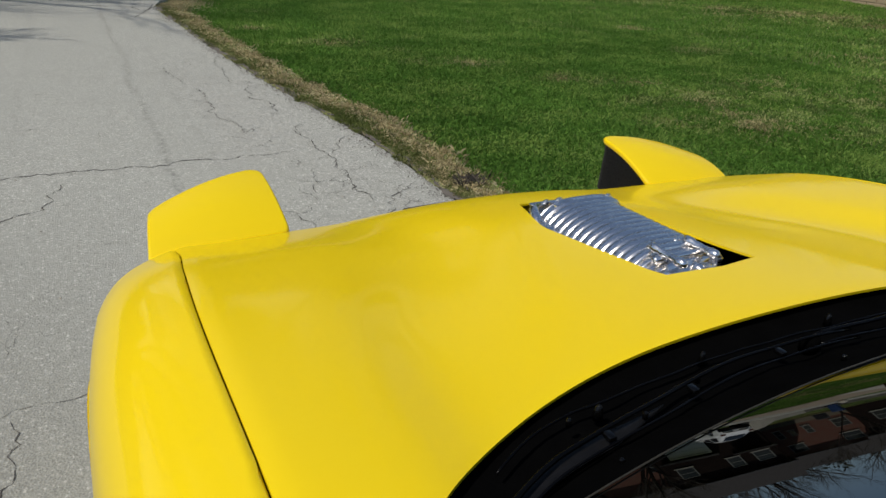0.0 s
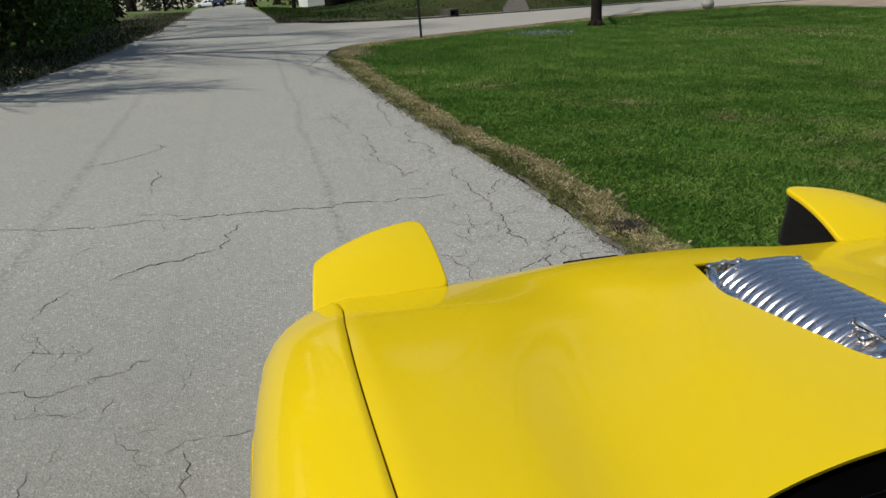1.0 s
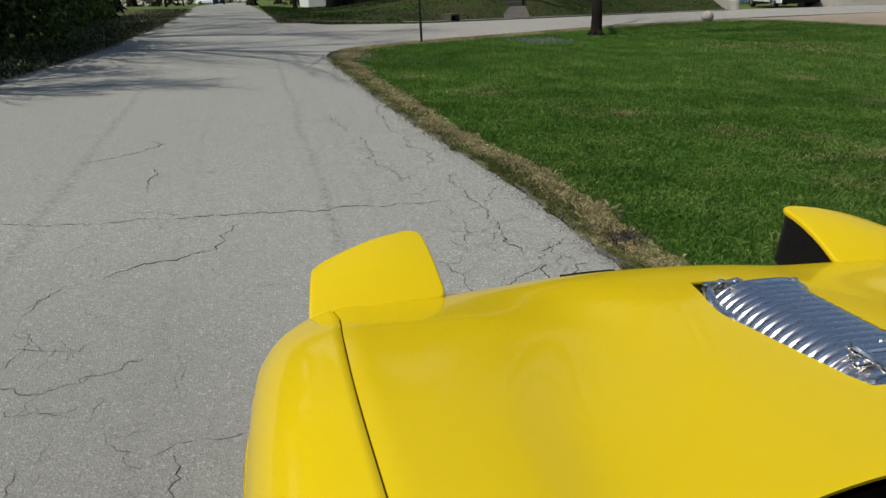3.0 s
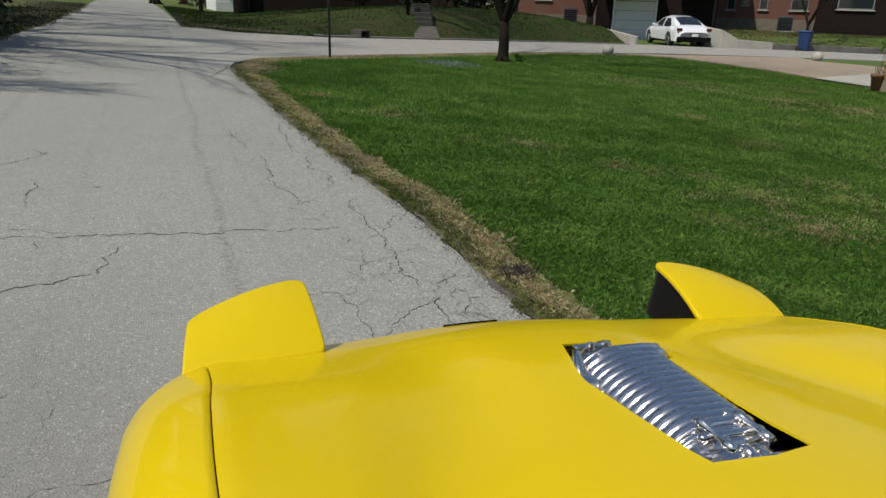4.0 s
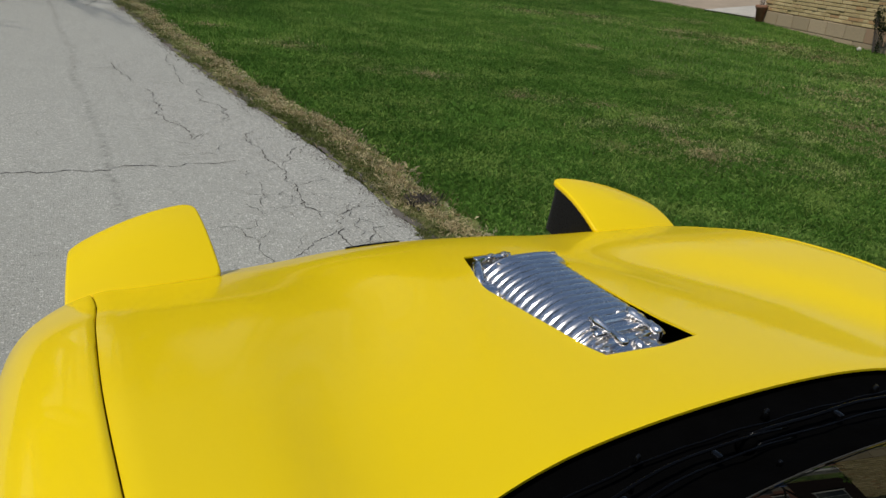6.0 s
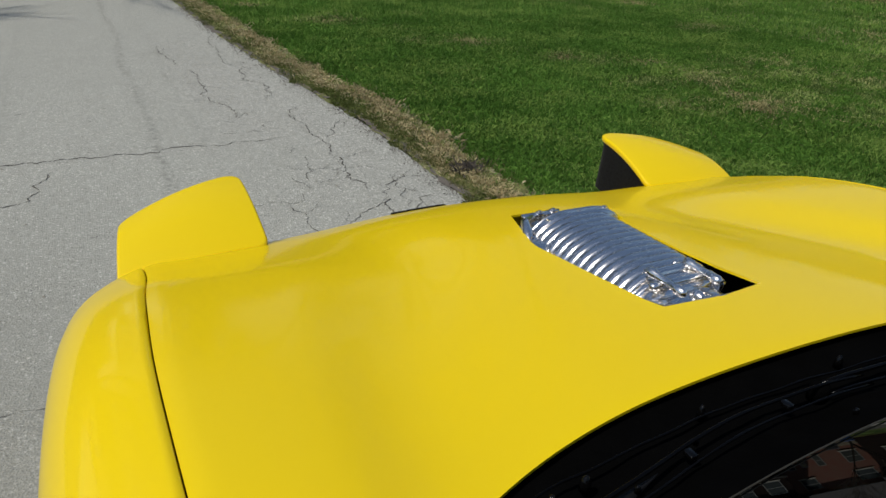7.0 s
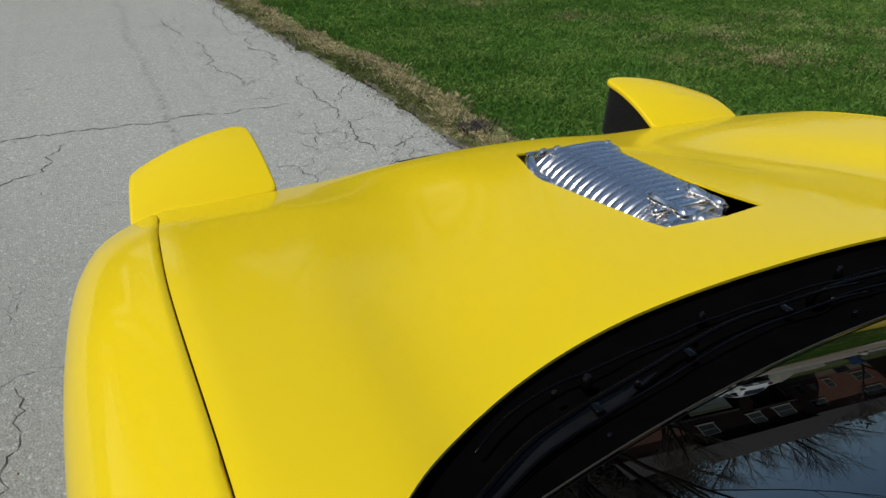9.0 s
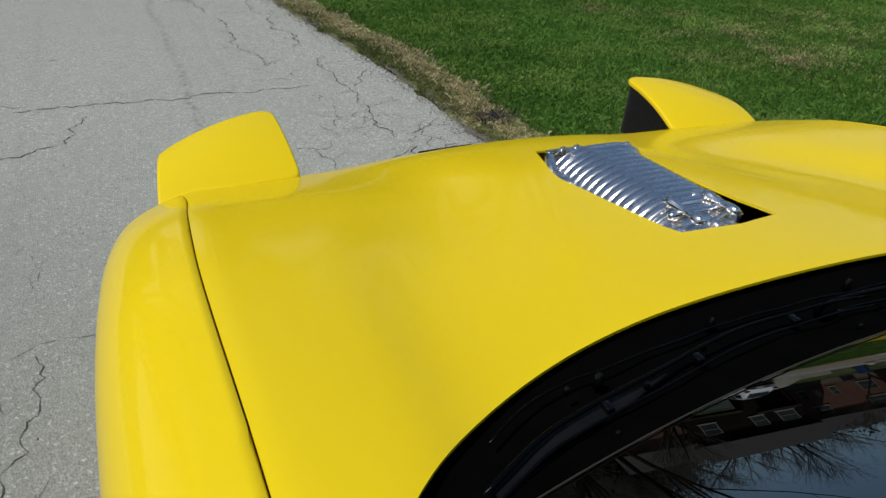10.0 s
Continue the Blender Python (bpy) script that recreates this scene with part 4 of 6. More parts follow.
for ob, x, y, turn, size in ((yard, 14.0, 36, 90, 1.35), (twin, 30, 47, 310, 1.0), (twin, 17.5, 46, 20, 1.05), (slim, 1.6, 40, 50, 1.2), (twin, -0.5, 66, 80, 1.0), (yard, 2.2, 78, 120, 1.5), (twin, 40, 40, 10, 1.0), (twin, 27.5, 52, 10, 1.5), (twin, 20.0, 54, 70, 1.6), (twin, 36, 47, 150, 1.5), (twin, 13, 52, 230, 1.4), (twin, 45, 38, 100, 1.4), (twin, 6, 58, 190, 1.3)):
    copy_thing(ob, Matrix.Translation(on_land(x, y, -0.06)) @ pose(0, 0, 0, 0, 0, turn) @ Matrix.Scale(size, 4))


def leaf_cloud(rng, n, centre, size, leaf):
    """Many small leaf faces in an uneven clump: corner arrays."""
    c = rng.normal(size=(n, 3)) * 0.5
    c *= (0.55 + 0.45 * rng.random((n, 1)))
    lumps = rng.normal(size=(9, 3)) * 0.45
    c = c * 0.5 + lumps[rng.integers(0, 9, n)]
    c = c * np.array(size) + np.array(centre)
    a, b = rng.normal(size=(n, 3)), rng.normal(size=(n, 3))
    a /= np.linalg.norm(a, axis=1, keepdims=True)
    b -= a * np.sum(a * b, axis=1, keepdims=True)
    b /= np.linalg.norm(b, axis=1, keepdims=True)
    s = leaf * (0.6 + 0.8 * rng.random((n, 1)))
    return np.stack([c - a * s, c + b * s * 0.5, c + a * s, c - b * s * 0.5], axis=1)


def quads(name, corners, material, parent=None, label="", lowest=None):
    v = corners.reshape(-1, 3)
    if lowest is not None:
        v[:, 2] = np.maximum(v[:, 2], lowest)
    me = bpy.data.meshes.new(name)
    me.vertices.add(len(v))
    me.vertices.foreach_set("co", v.ravel())
    k = corners.shape[1]
    n = len(corners)
    me.loops.add(n * k)
    me.loops.foreach_set("vertex_index", np.arange(n * k))
    me.polygons.add(n)
    me.polygons.foreach_set("loop_start", np.arange(0, n * k, k))
    me.update(calc_edges=True)
    me.materials.append(material)
    ob = new(name, me)
    ob.parent = parent
    if label:
        tagged(ob, label)
    return ob


def shrub(seed, at, size, n, label, group=""):
    rng = np.random.default_rng(seed)
    base = thing("shrub", Matrix.Translation(on_land(*at, -0.04)), label, "shrub", group)
    stems = bmesh.new()
    r2 = random.Random(seed)
    for k in range(9):
        a = r2.uniform(0, math.tau)
        tip = Vector((math.cos(a) * size[0] * 0.4, math.sin(a) * size[1] * 0.4, size[2] * r2.uniform(0.5, 1.0)))
        tube(stems, [Vector((0, 0, -0.02)), tip * 0.5 + Vector((0, 0, size[2] * 0.1)), tip], [0.03, 0.018, 0.006], 5)
    part("stems", stems, TWIG, base, smooth=True)
    quads("foliage", leaf_cloud(rng, n, (0, 0, size[2] * 0.55), (size[0] * 0.55, size[1] * 0.55, size[2] * 0.42), 0.055), LEAF, base, lowest=0.0)
    return base


hedge_label, hedge_group = "dense dark green shrub in the roadside thicket", "roadside thicket"
shrubs = [shrub(3, (-5.5, 8.6), (2.6, 2.6, 2.7), 5200, hedge_label, hedge_group), shrub(4, (-5.1, 11.8), (2.8, 3.0, 3.2), 6000, hedge_label, hedge_group)]
rng = random.Random(9)
for k in range(19):
    y = 7.6 + 0.8 * k + rng.uniform(-0.3, 0.3)
    x = float(ROAD_LEFT(y)) - 1.55 - 0.06 * max(0, y - 13) - (k % 2) * 1.4 - rng.uniform(0, 0.4)
    copy_thing(shrubs[k % 2], Matrix.Translation(on_land(x, y, -0.04)) @ pose(0, 0, 0, 0, 0, rng.uniform(0, 360)) @ Matrix.Scale(rng.uniform(0.65, 1.1), 4))


# ---- grass ----
# rough grass greens are darkened to match the shade over the left bank
ROUGH_GRASS = make_grass("rough_grass", (0.020, 0.046, 0.008), (0.050, 0.090, 0.017), (0.085, 0.08, 0.035), 0.60, (0.052, 0.086, 0.019))
DRY_GRASS = make_grass("dry_yard_grass", (0.075, 0.095, 0.026), (0.17, 0.175, 0.062), (0.25, 0.20, 0.10), 0.50, (0.17, 0.17, 0.07))
def mottle(x, y):
    a = np.sin(x * 5.1 + 1.7 * np.sin(y * 3.3)) * np.sin(y * 6.3 + 1.3 * np.sin(x * 4.1))
    b = np.sin(x * 13.7 + 2.1 * np.sin(y * 9.1)) * np.sin(y * 15.2 + 1.8 * np.sin(x * 11.3))
    return 0.5 + 0.3 * a + 0.3 * b


def blades(name, rng, x, y, height, width, lean, material, label, up=-0.035, simple=False):
    n = len(x)
    z = land(x, y) + up
    a = rng.random(n) * math.tau
    h = height * (0.55 + 0.9 * rng.random(n)) * (0.72 + 0.55 * mottle(x * 0.9, y * 0.9))
    w = width * (0.6 + 0.8 * rng.random(n))
    b = rng.random(n) * math.tau
    t = lean * rng.random(n)
    base = np.stack([x, y, z], 1)
    side = np.stack([np.cos(a) * w / 2, np.sin(a) * w / 2, np.zeros(n)], 1)
    tip = base + np.stack([np.cos(b) * np.sin(t) * h, np.sin(b) * np.sin(t) * h, np.cos(t) * h], 1)
    midp = base + np.stack([np.cos(b) * np.sin(t * 0.5) * h * 0.55, np.sin(b) * np.sin(t * 0.5) * h * 0.55, np.cos(t * 0.5) * h * 0.55], 1)
    corners = np.stack([base - side, base + side, tip], 1) if simple else np.stack([base - side, base + side, midp + side * 0.8, tip], 1)
    ob = quads(name, corners, material)
    return tagged(ob, label, "grass", kind="stuff")


grng = np.random.default_rng(17)
CLOVER = make_grass("clover_leaf", (0.070, 0.125, 0.026), (0.32, 0.40, 0.115), (0.40, 0.33, 0.17), 0.58, (0.36, 0.42, 0.14))
PATCHES = ((3.57, 4.63, 0.15), (4.30, 4.28, 0.17), (4.16, 2.98, 0.13), (4.05, 2.55, 0.17), (7.1, 7.85, 0.26), (11.2, 10.05, 0.42), (11.9, 9.0, 0.6), (12.45, 8.4, 0.55), (12.14, 7.1, 0.6),
           (10.8, 5.2, 0.55), (7.5, 3.15, 0.45), (1.85, 7.08, 0.14), (1.21, 8.37, 0.18), (8.8, 12.2, 0.35))
WORN = ((1.9, 7.1, 0.35), (3.0, 5.6, 0.25), (3.6, 4.7, 0.30), (3.95, 4.4, 0.32), (3.7, 3.6, 0.28), (4.4, 3.5, 0.45), (5.4, 3.7, 0.55), (4.3, 2.6, 0.5), (5.2, 2.9, 0.6), (4.9, 2.3, 0.6), (6.1, 2.8, 0.7),
        (7.4, 3.3, 0.7), (9.0, 4.2, 0.9), (10.6, 5.3, 0.9), (11.7, 9.2, 0.9), (12.4, 7.8, 0.9), (10.4, 11.6, 0.8), (8.8, 12.2, 0.7))

def spots(discs, x, y):
    d = np.zeros(len(x))
    for px, py, r in discs:
        d = np.maximum(d, np.exp(-((x - px) ** 2 + ((y - py) * 1.25) ** 2) / (r * r)))
    return d


def dryness(x, y):
    return spots(PATCHES, x, y)


def far_edge(x):
    """Where the lawn ends at the side street and the driveway."""
    return np.interp(x, [0.3, 0.9, 2.4, 4.4, 6.3, 10, 12.8, 14.2, 15.3, 16.0, 16.4], [11.0, 12.0, 13.15, 14.5, 15.85, 18.4, 19.4, 19.7, 18.6, 16, 12])


def scatter(n, x0, x1, y0, y1, verge=0.29):
    x, y = grng.uniform(x0, x1, n), grng.uniform(y0, y1, n)
    edge = ROAD_RIGHT(y) + verge + 0.045 * np.sin(y * 2.3) + 0.04 * np.sin(y * 5.9 + 1) + 0.03 * np.sin(y * 17 + 3 * np.sin(y * 7)) + grng.normal(size=n) * 0.055
    k = (x > edge) & (y < far_edge(x) - 0.12) & ~((x < 1.0) & (y < 0.5))
    return x[k], y[k]


def lawn(n, box4, height, width, lean, label, simple=False):
    x, y = scatter(n, *box4)
    p = dryness(x, y)
    pick = grng.random(len(x))
    mott, worn = mottle(x, y), spots(WORN, x, y)
    straw = pick < p * (0.40 + 0.75 * mott)
    green = ~straw & (grng.random(len(x)) > 1.5 * worn * np.clip(2.2 * mott - 0.5, 0, 1) + 0.55 * p)
    clover = ~straw & ~green & (grng.random(len(x)) < 0.8)
    blades("clover", grng, x[clover], y[clover], height * 0.62, width * 3.2, lean * 1.2, CLOVER, "pale yellow-green clover in the worn lawn", up=-0.022, simple=True)
    blades("grass", grng, x[green], y[green], height, width, lean, GRASS, label, simple=simple)
    blades("dry_grass", grng, x[straw], y[straw], height * 0.7, width, lean * 1.5, THATCH, "tan dry patches in the lawn", up=-0.028, simple=simple)


lawn(460000, (0.9, 7.2, 0.2, 7.0), 0.036, 0.0047, 1.35, "dense short green lawn grass near the road")
lawn(330000, (0.4, 7.2, 7.0, 16.0), 0.044, 0.010, 1.1, "short green lawn grass by the side street", True)
lawn(330000, (7.2, 16.2, 0.5, 19.6), 0.046, 0.012, 1.1, "short green lawn grass by the brick house", True)
lawn(90000, (1.0, 9.0, -9.0, 0.5), 0.05, 0.014, 1.0, "short green lawn grass beside the parked car", True)
# weedy taller tufts
tx, ty = scatter(900, 1.0, 9.0, 0.6, 9.0)
tufts = np.repeat(np.stack([tx, ty], 1), 9, axis=0) + grng.normal(size=(len(tx) * 9, 2)) * 0.02
blades("grass_tuft", grng, tufts[:, 0], tufts[:, 1], 0.062, 0.006, 0.9, GRASS, "taller green tufts in the lawn")
# the dead verge along the asphalt: olive weeds by the road, straw behind them
OLIVE = make_grass("verge_weed", (0.075, 0.100, 0.024), (0.22, 0.25, 0.075), (0.34, 0.28, 0.15), 0.54, (0.22, 0.23, 0.085))
vy = np.concatenate([grng.uniform(-0.5, 5, 26000), grng.uniform(5, 11.2, 14000)])
middle = 0.245 + 0.035 * np.sin(vy * 2.1 + 0.6) + 0.03 * np.sin(vy * 5.7) + 0.02 * np.sin(vy * 15.1)
vx = ROAD_RIGHT(vy) + middle + grng.normal(size=len(vy)) * 0.062
vx = np.where(vy > 10.7, vx + (vy - 10.7) * 0.9, vx)
clumpy = np.sin(vx * 23 + 2 * np.sin(vy * 9)) * np.sin(vy * 17 + 2 * np.sin(vx * 11)) + 0.6 * np.sin(vx * 61 + 2 * np.sin(vy * 31)) * np.sin(vy * 47)
keep = (vx < ROAD_RIGHT(vy) + 0.60) & (vx > ROAD_RIGHT(vy)) & ((clumpy > 0.15) | (grng.random(len(vy)) < 0.30))
blades("verge_grass", grng, vx[keep], vy[keep], 0.034, 0.0017, 1.45, STRAW, "tan dead grass along the road edge", up=-0.006)
gvy = np.concatenate([grng.uniform(-0.5, 5, 46000), grng.uniform(5, 10.8, 22000)])
gvx = ROAD_RIGHT(gvy) + 0.02 + np.abs(grng.normal(size=len(gvy))) * 0.15 + 0.025 * np.sin(gvy * 7) + 0.02 * np.sin(gvy * 19)
blades("verge_weeds", grng, gvx, gvy, 0.026, 0.0024, 1.35, OLIVE, "olive and brown weeds along the asphalt edge", up=-0.008)
gvy = vy[::5]
gvx = ROAD_RIGHT(gvy) + 0.16 + np.abs(grng.normal(size=len(gvy))) * 0.2
blades("verge_shoots", grng, gvx, gvy, 0.048, 0.0035, 1.2, GRASS, "thin green shoots in the dead verge", up=-0.033)
cx_ = np.repeat(np.array([[1.07, 2.03]]), 130, axis=0) + grng.normal(size=(130, 2)) * 0.04
blades("root_clump", grng, cx_[:, 0], cx_[:, 1], 0.07, 0.006, 1.4, TWIG, "brown clump of dead roots at the verge", up=-0.02)
fx, fy = grng.normal(5.05, 0.40, 700), grng.normal(13.4, 0.30, 700)
blades("flower_patch", grng, fx, fy, 0.05, 0.02, 1.2, VIOLET, "pale violet ground flowers by the young tree")
LITTER = plain("dead_leaves", (0.19, 0.16, 0.11), 0.95, vary=0.5, scale=8, bump=0)
# leaf litter and grass along the thicket
sy = 18.3 + 32 * grng.random(16000) ** 1.6
sx = -0.12 + np.abs(grng.normal(size=16000)) * 0.9
blades("far_verge_grass", grng, sx, sy, 0.09, 0.03, 1.2, ROUGH_GRASS, "rough grass along the far road", up=-0.035, simple=True)
sy = 18.2 + np.abs(grng.normal(size=3500)) * 4.0
sx = -0.14 + np.abs(grng.normal(size=3500)) * 0.45
blades("far_verge_litter", grng, sx, sy, 0.05, 0.035, 1.6, LITTER, "brown leaf litter along the far road", up=-0.01, simple=True)
cx2, cy2 = grng.uniform(0.1, 2.6, 3000), 18.4 + np.abs(grng.normal(size=3000)) * 1.6
blades("corner_litter", grng, cx2, cy2, 0.045, 0.03, 1.6, LITTER, "brown leaf litter at the street corner", up=0.02)
ly = grng.uniform(4, 34, 26000)
lx = ROAD_LEFT(ly) + 0.06 + 0.06 * np.sin(ly * 1.7) - np.abs(grng.normal(size=len(ly))) * 0.9
blades("leaf_litter", grng, lx[::2], ly[::2], 0.04, 0.022, 1.6, LITTER, "brown leaf litter along the thicket", up=-0.005)
lx2 = ROAD_LEFT(ly) - 0.05 - np.abs(grng.normal(size=len(ly))) * 0.6
blades("thicket_grass", grng, lx2, ly, 0.06, 0.014, 1.0, ROUGH_GRASS, "thin green grass along the thicket", up=-0.03)

ex = grng.uniform(0.6, 14.0, 30000)
ey = far_edge(ex) - 0.02 - np.abs(grng.normal(size=len(ex))) * 0.16
kx, ky = grng.normal(0.62, 0.2, 9000), grng.normal(11.25, 0.45, 9000)
keep = (kx > ROAD_RIGHT(np.minimum(ky, 10.7)) + np.maximum(0, ky - 10.7) * 0.55) & (ky < far_edge(kx) + 0.05)
ex, ey = np.concatenate([ex, kx[keep]]), np.concatenate([ey, ky[keep]])
blades("street_verge_grass", grng, ex, ey, 0.035, 0.009, 1.5, STRAW, "tan dead grass along the side street", up=-0.015)
# bare dirt lip between asphalt and verge


def ragged(y, seed, size):
    """A broken line's offset at y: three scales of noise."""
    return size * (noise.noise(Vector((y * 1.9, seed, 0.3))) + 0.7 * noise.noise(Vector((y * 6.1, seed, 1.3))) + 0.6 * noise.noise(Vector((y * 19.0, seed, 2.3))))


lip_y = np.arange(-1, 10.6, 0.03)
sheet("road_edge_dirt", [(float(ROAD_RIGHT(y)) + ragged(y, 3.0, 0.035), y, 0) for y in lip_y],
      [(float(ROAD_RIGHT(y)) + 0.36 + ragged(y, 9.0, 0.06), y, 0) for y in lip_y], 6, VERGE, 0.004, "matted straw, weeds and soil along the broken asphalt edge", "verge", skirt=0.0)
sheet("road_edge_soil", [(float(ROAD_RIGHT(y)) + 0.012 + ragged(y, 5.0, 0.05), y, 0) for y in lip_y], [(float(ROAD_RIGHT(y)) + 0.055 + ragged(y, 7.0, 0.05), y, 0) for y in lip_y],
      2, DIRT, 0.0055, "dark soil washed onto the asphalt edge", "dirt", skirt=0.0)
fy = 0.8 + 9.6 * grng.random(11000) ** 1.4
fringe = np.array([ragged(y, 5.0, 0.05) for y in fy])
fx = ROAD_RIGHT(fy) + fringe + 0.05 - np.abs(grng.normal(size=len(fy))) * 0.065
blades("soil_crumbs", grng, fx, fy, 0.006, 0.008, 1.5, DIRT, "dark crumbs of soil and broken asphalt at the verge", up=0.002, simple=True)["category"] = "dirt"


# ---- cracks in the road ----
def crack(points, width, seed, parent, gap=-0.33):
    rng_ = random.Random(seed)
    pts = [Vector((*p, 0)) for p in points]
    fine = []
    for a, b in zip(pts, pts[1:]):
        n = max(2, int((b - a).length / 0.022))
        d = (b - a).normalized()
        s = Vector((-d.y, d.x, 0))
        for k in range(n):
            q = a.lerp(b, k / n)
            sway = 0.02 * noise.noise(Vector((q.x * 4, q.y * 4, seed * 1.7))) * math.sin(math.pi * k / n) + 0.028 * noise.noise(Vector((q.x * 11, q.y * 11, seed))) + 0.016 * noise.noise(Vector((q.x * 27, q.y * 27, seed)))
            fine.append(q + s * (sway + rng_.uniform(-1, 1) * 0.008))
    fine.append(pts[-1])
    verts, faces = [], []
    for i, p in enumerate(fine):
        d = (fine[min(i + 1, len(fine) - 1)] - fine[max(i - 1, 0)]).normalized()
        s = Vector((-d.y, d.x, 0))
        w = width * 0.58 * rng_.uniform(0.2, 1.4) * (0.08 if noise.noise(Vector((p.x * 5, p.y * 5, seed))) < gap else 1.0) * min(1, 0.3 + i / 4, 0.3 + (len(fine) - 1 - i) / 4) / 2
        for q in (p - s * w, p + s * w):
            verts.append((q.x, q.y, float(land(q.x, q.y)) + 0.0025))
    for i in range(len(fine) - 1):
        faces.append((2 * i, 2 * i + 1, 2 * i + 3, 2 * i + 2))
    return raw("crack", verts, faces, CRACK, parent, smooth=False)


ACROSS = [
    ([(-3.6, 3.0), (-2.9, 2.75), (-2.3, 2.9), (-1.79, 2.80), (-1.5, 2.85), (-1.38, 2.82)], 0.010),
    ([(-1.38, 2.82), (-1.07, 2.86), (-0.92, 2.87), (-0.83, 2.84), (-0.68, 2.86), (-0.55, 2.83), (-0.47, 2.87), (-0.32, 2.90), (-0.12, 2.85), (0.09, 2.88), (0.28, 2.91)], 0.013),
    ([(-1.62, 2.99), (-1.5, 2.99), (-1.42, 2.94), (-1.30, 2.89)], 0.008),
    ([(-1.62, 2.0), (-1.51, 2.11), (-1.41, 2.17), (-1.31, 2.18), (-1.15, 2.29), (-1.09, 2.39), (-1.09, 2.49), (-1.05, 2.57), (-1.01, 2.66)], 0.010),
    ([(-2.15, 4.2), (-1.86, 4.41), (-1.74, 4.55), (-1.64, 4.67), (-1.62, 4.76), (-1.68, 4.85), (-1.76, 4.87)], 0.012),
]
ROADSIDE = [
    ([(-1.65, 4.02), (-1.60, 3.96), (-1.57, 3.85), (-1.58, 3.79), (-1.60, 3.66), (-1.60, 3.54), (-1.58, 3.42)], 0.010),
    ([(-1.57, 3.79), (-1.46, 3.79)], 0.008), ([(-1.50, 4.81), (-1.46, 4.79)], 0.020), ([(-1.23, 4.83), (-1.13, 4.87)], 0.012), ([(-1.23, 3.83), (-1.18, 3.83)], 0.030),
    ([(-0.96, 4.0), (-0.87, 4.06), (-0.70, 4.06)], 0.006), ([(-0.72, 3.83), (-0.69, 3.83)], 0.018),
    ([(-0.16, 5.83), (-0.14, 5.45), (-0.07, 5.01)], 0.010),
    ([(-0.05, 10.49), (0.04, 10.09), (0.15, 9.95)], 0.030), ([(-0.08, 9.35), (0.06, 9.8), (0.24, 10.49), (0.30, 10.9)], 0.030), ([(0.12, 8.06), (0.32, 8.03)], 0.022), ([(0.15, 9.17), (0.27, 8.8)], 0.022),
]
BESIDE_CAR = [
    ([(-2.6, 1.2), (-2.2, 1.12), (-1.84, 1.07), (-1.72, 1.02), (-1.64, 1.01), (-1.63, 1.04), (-1.54, 1.06), (-1.53, 1.11), (-1.45, 1.11), (-1.39, 1.18), (-1.33, 1.21)], 0.009),
    ([(-1.84, 1.36), (-1.72, 1.33), (-1.63, 1.30), (-1.60, 1.25)], 0.006),
    ([(-1.41, 0.73), (-1.39, 0.67), (-1.34, 0.61), (-1.33, 0.57), (-1.27, 0.52)], 0.009),
    ([(-1.25, 0.56), (-1.20, 0.59), (-1.13, 0.61), (-1.07, 0.61), (-0.96, 0.63), (-0.75, 0.68)], 0.008),
    ([(-1.19, 0.58), (-1.18, 0.50), (-1.16, 0.45), (-1.18, 0.41), (-1.17, 0.36), (-1.24, 0.1), (-1.2, -0.3)], 0.008),
    ([(-1.87, 1.73), (-1.83, 1.82), (-1.78, 1.95)], 0.006), ([(-1.23, 0.92), (-1.21, 0.88), (-1.18, 0.81)], 0.006), ([(-1.45, 1.10), (-1.43, 1.07), (-1.39, 1.05)], 0.006),
]
EDGE_LONG = [
    ([(0.44, 6.34), (0.33, 5.95), (0.35, 5.63), (0.32, 5.26), (0.30, 5.04), (0.35, 4.89)], 0.009),
    ([(0.42, 4.83), (0.36, 4.69), (0.38, 4.53), (0.32, 4.38), (0.41, 4.31), (0.46, 4.14), (0.43, 3.92), (0.37, 3.80)], 0.013),
    ([(0.50, 3.55), (0.43, 3.38), (0.41, 3.22), (0.46, 3.09), (0.43, 2.92), (0.47, 2.78), (0.47, 2.64), (0.44, 2.50)], 0.011),
    ([(0.44, 2.50), (0.47, 2.43), (0.46, 2.31), (0.42, 2.18), (0.41, 2.08), (0.46, 2.0), (0.44, 1.92)], 0.012),
    ([(0.0, 4.81), (0.01, 4.52), (0.01, 4.25), (-0.04, 4.03), (-0.02, 3.85), (0.03, 3.77), (0.09, 3.56), (0.07, 3.36)], 0.010),
]
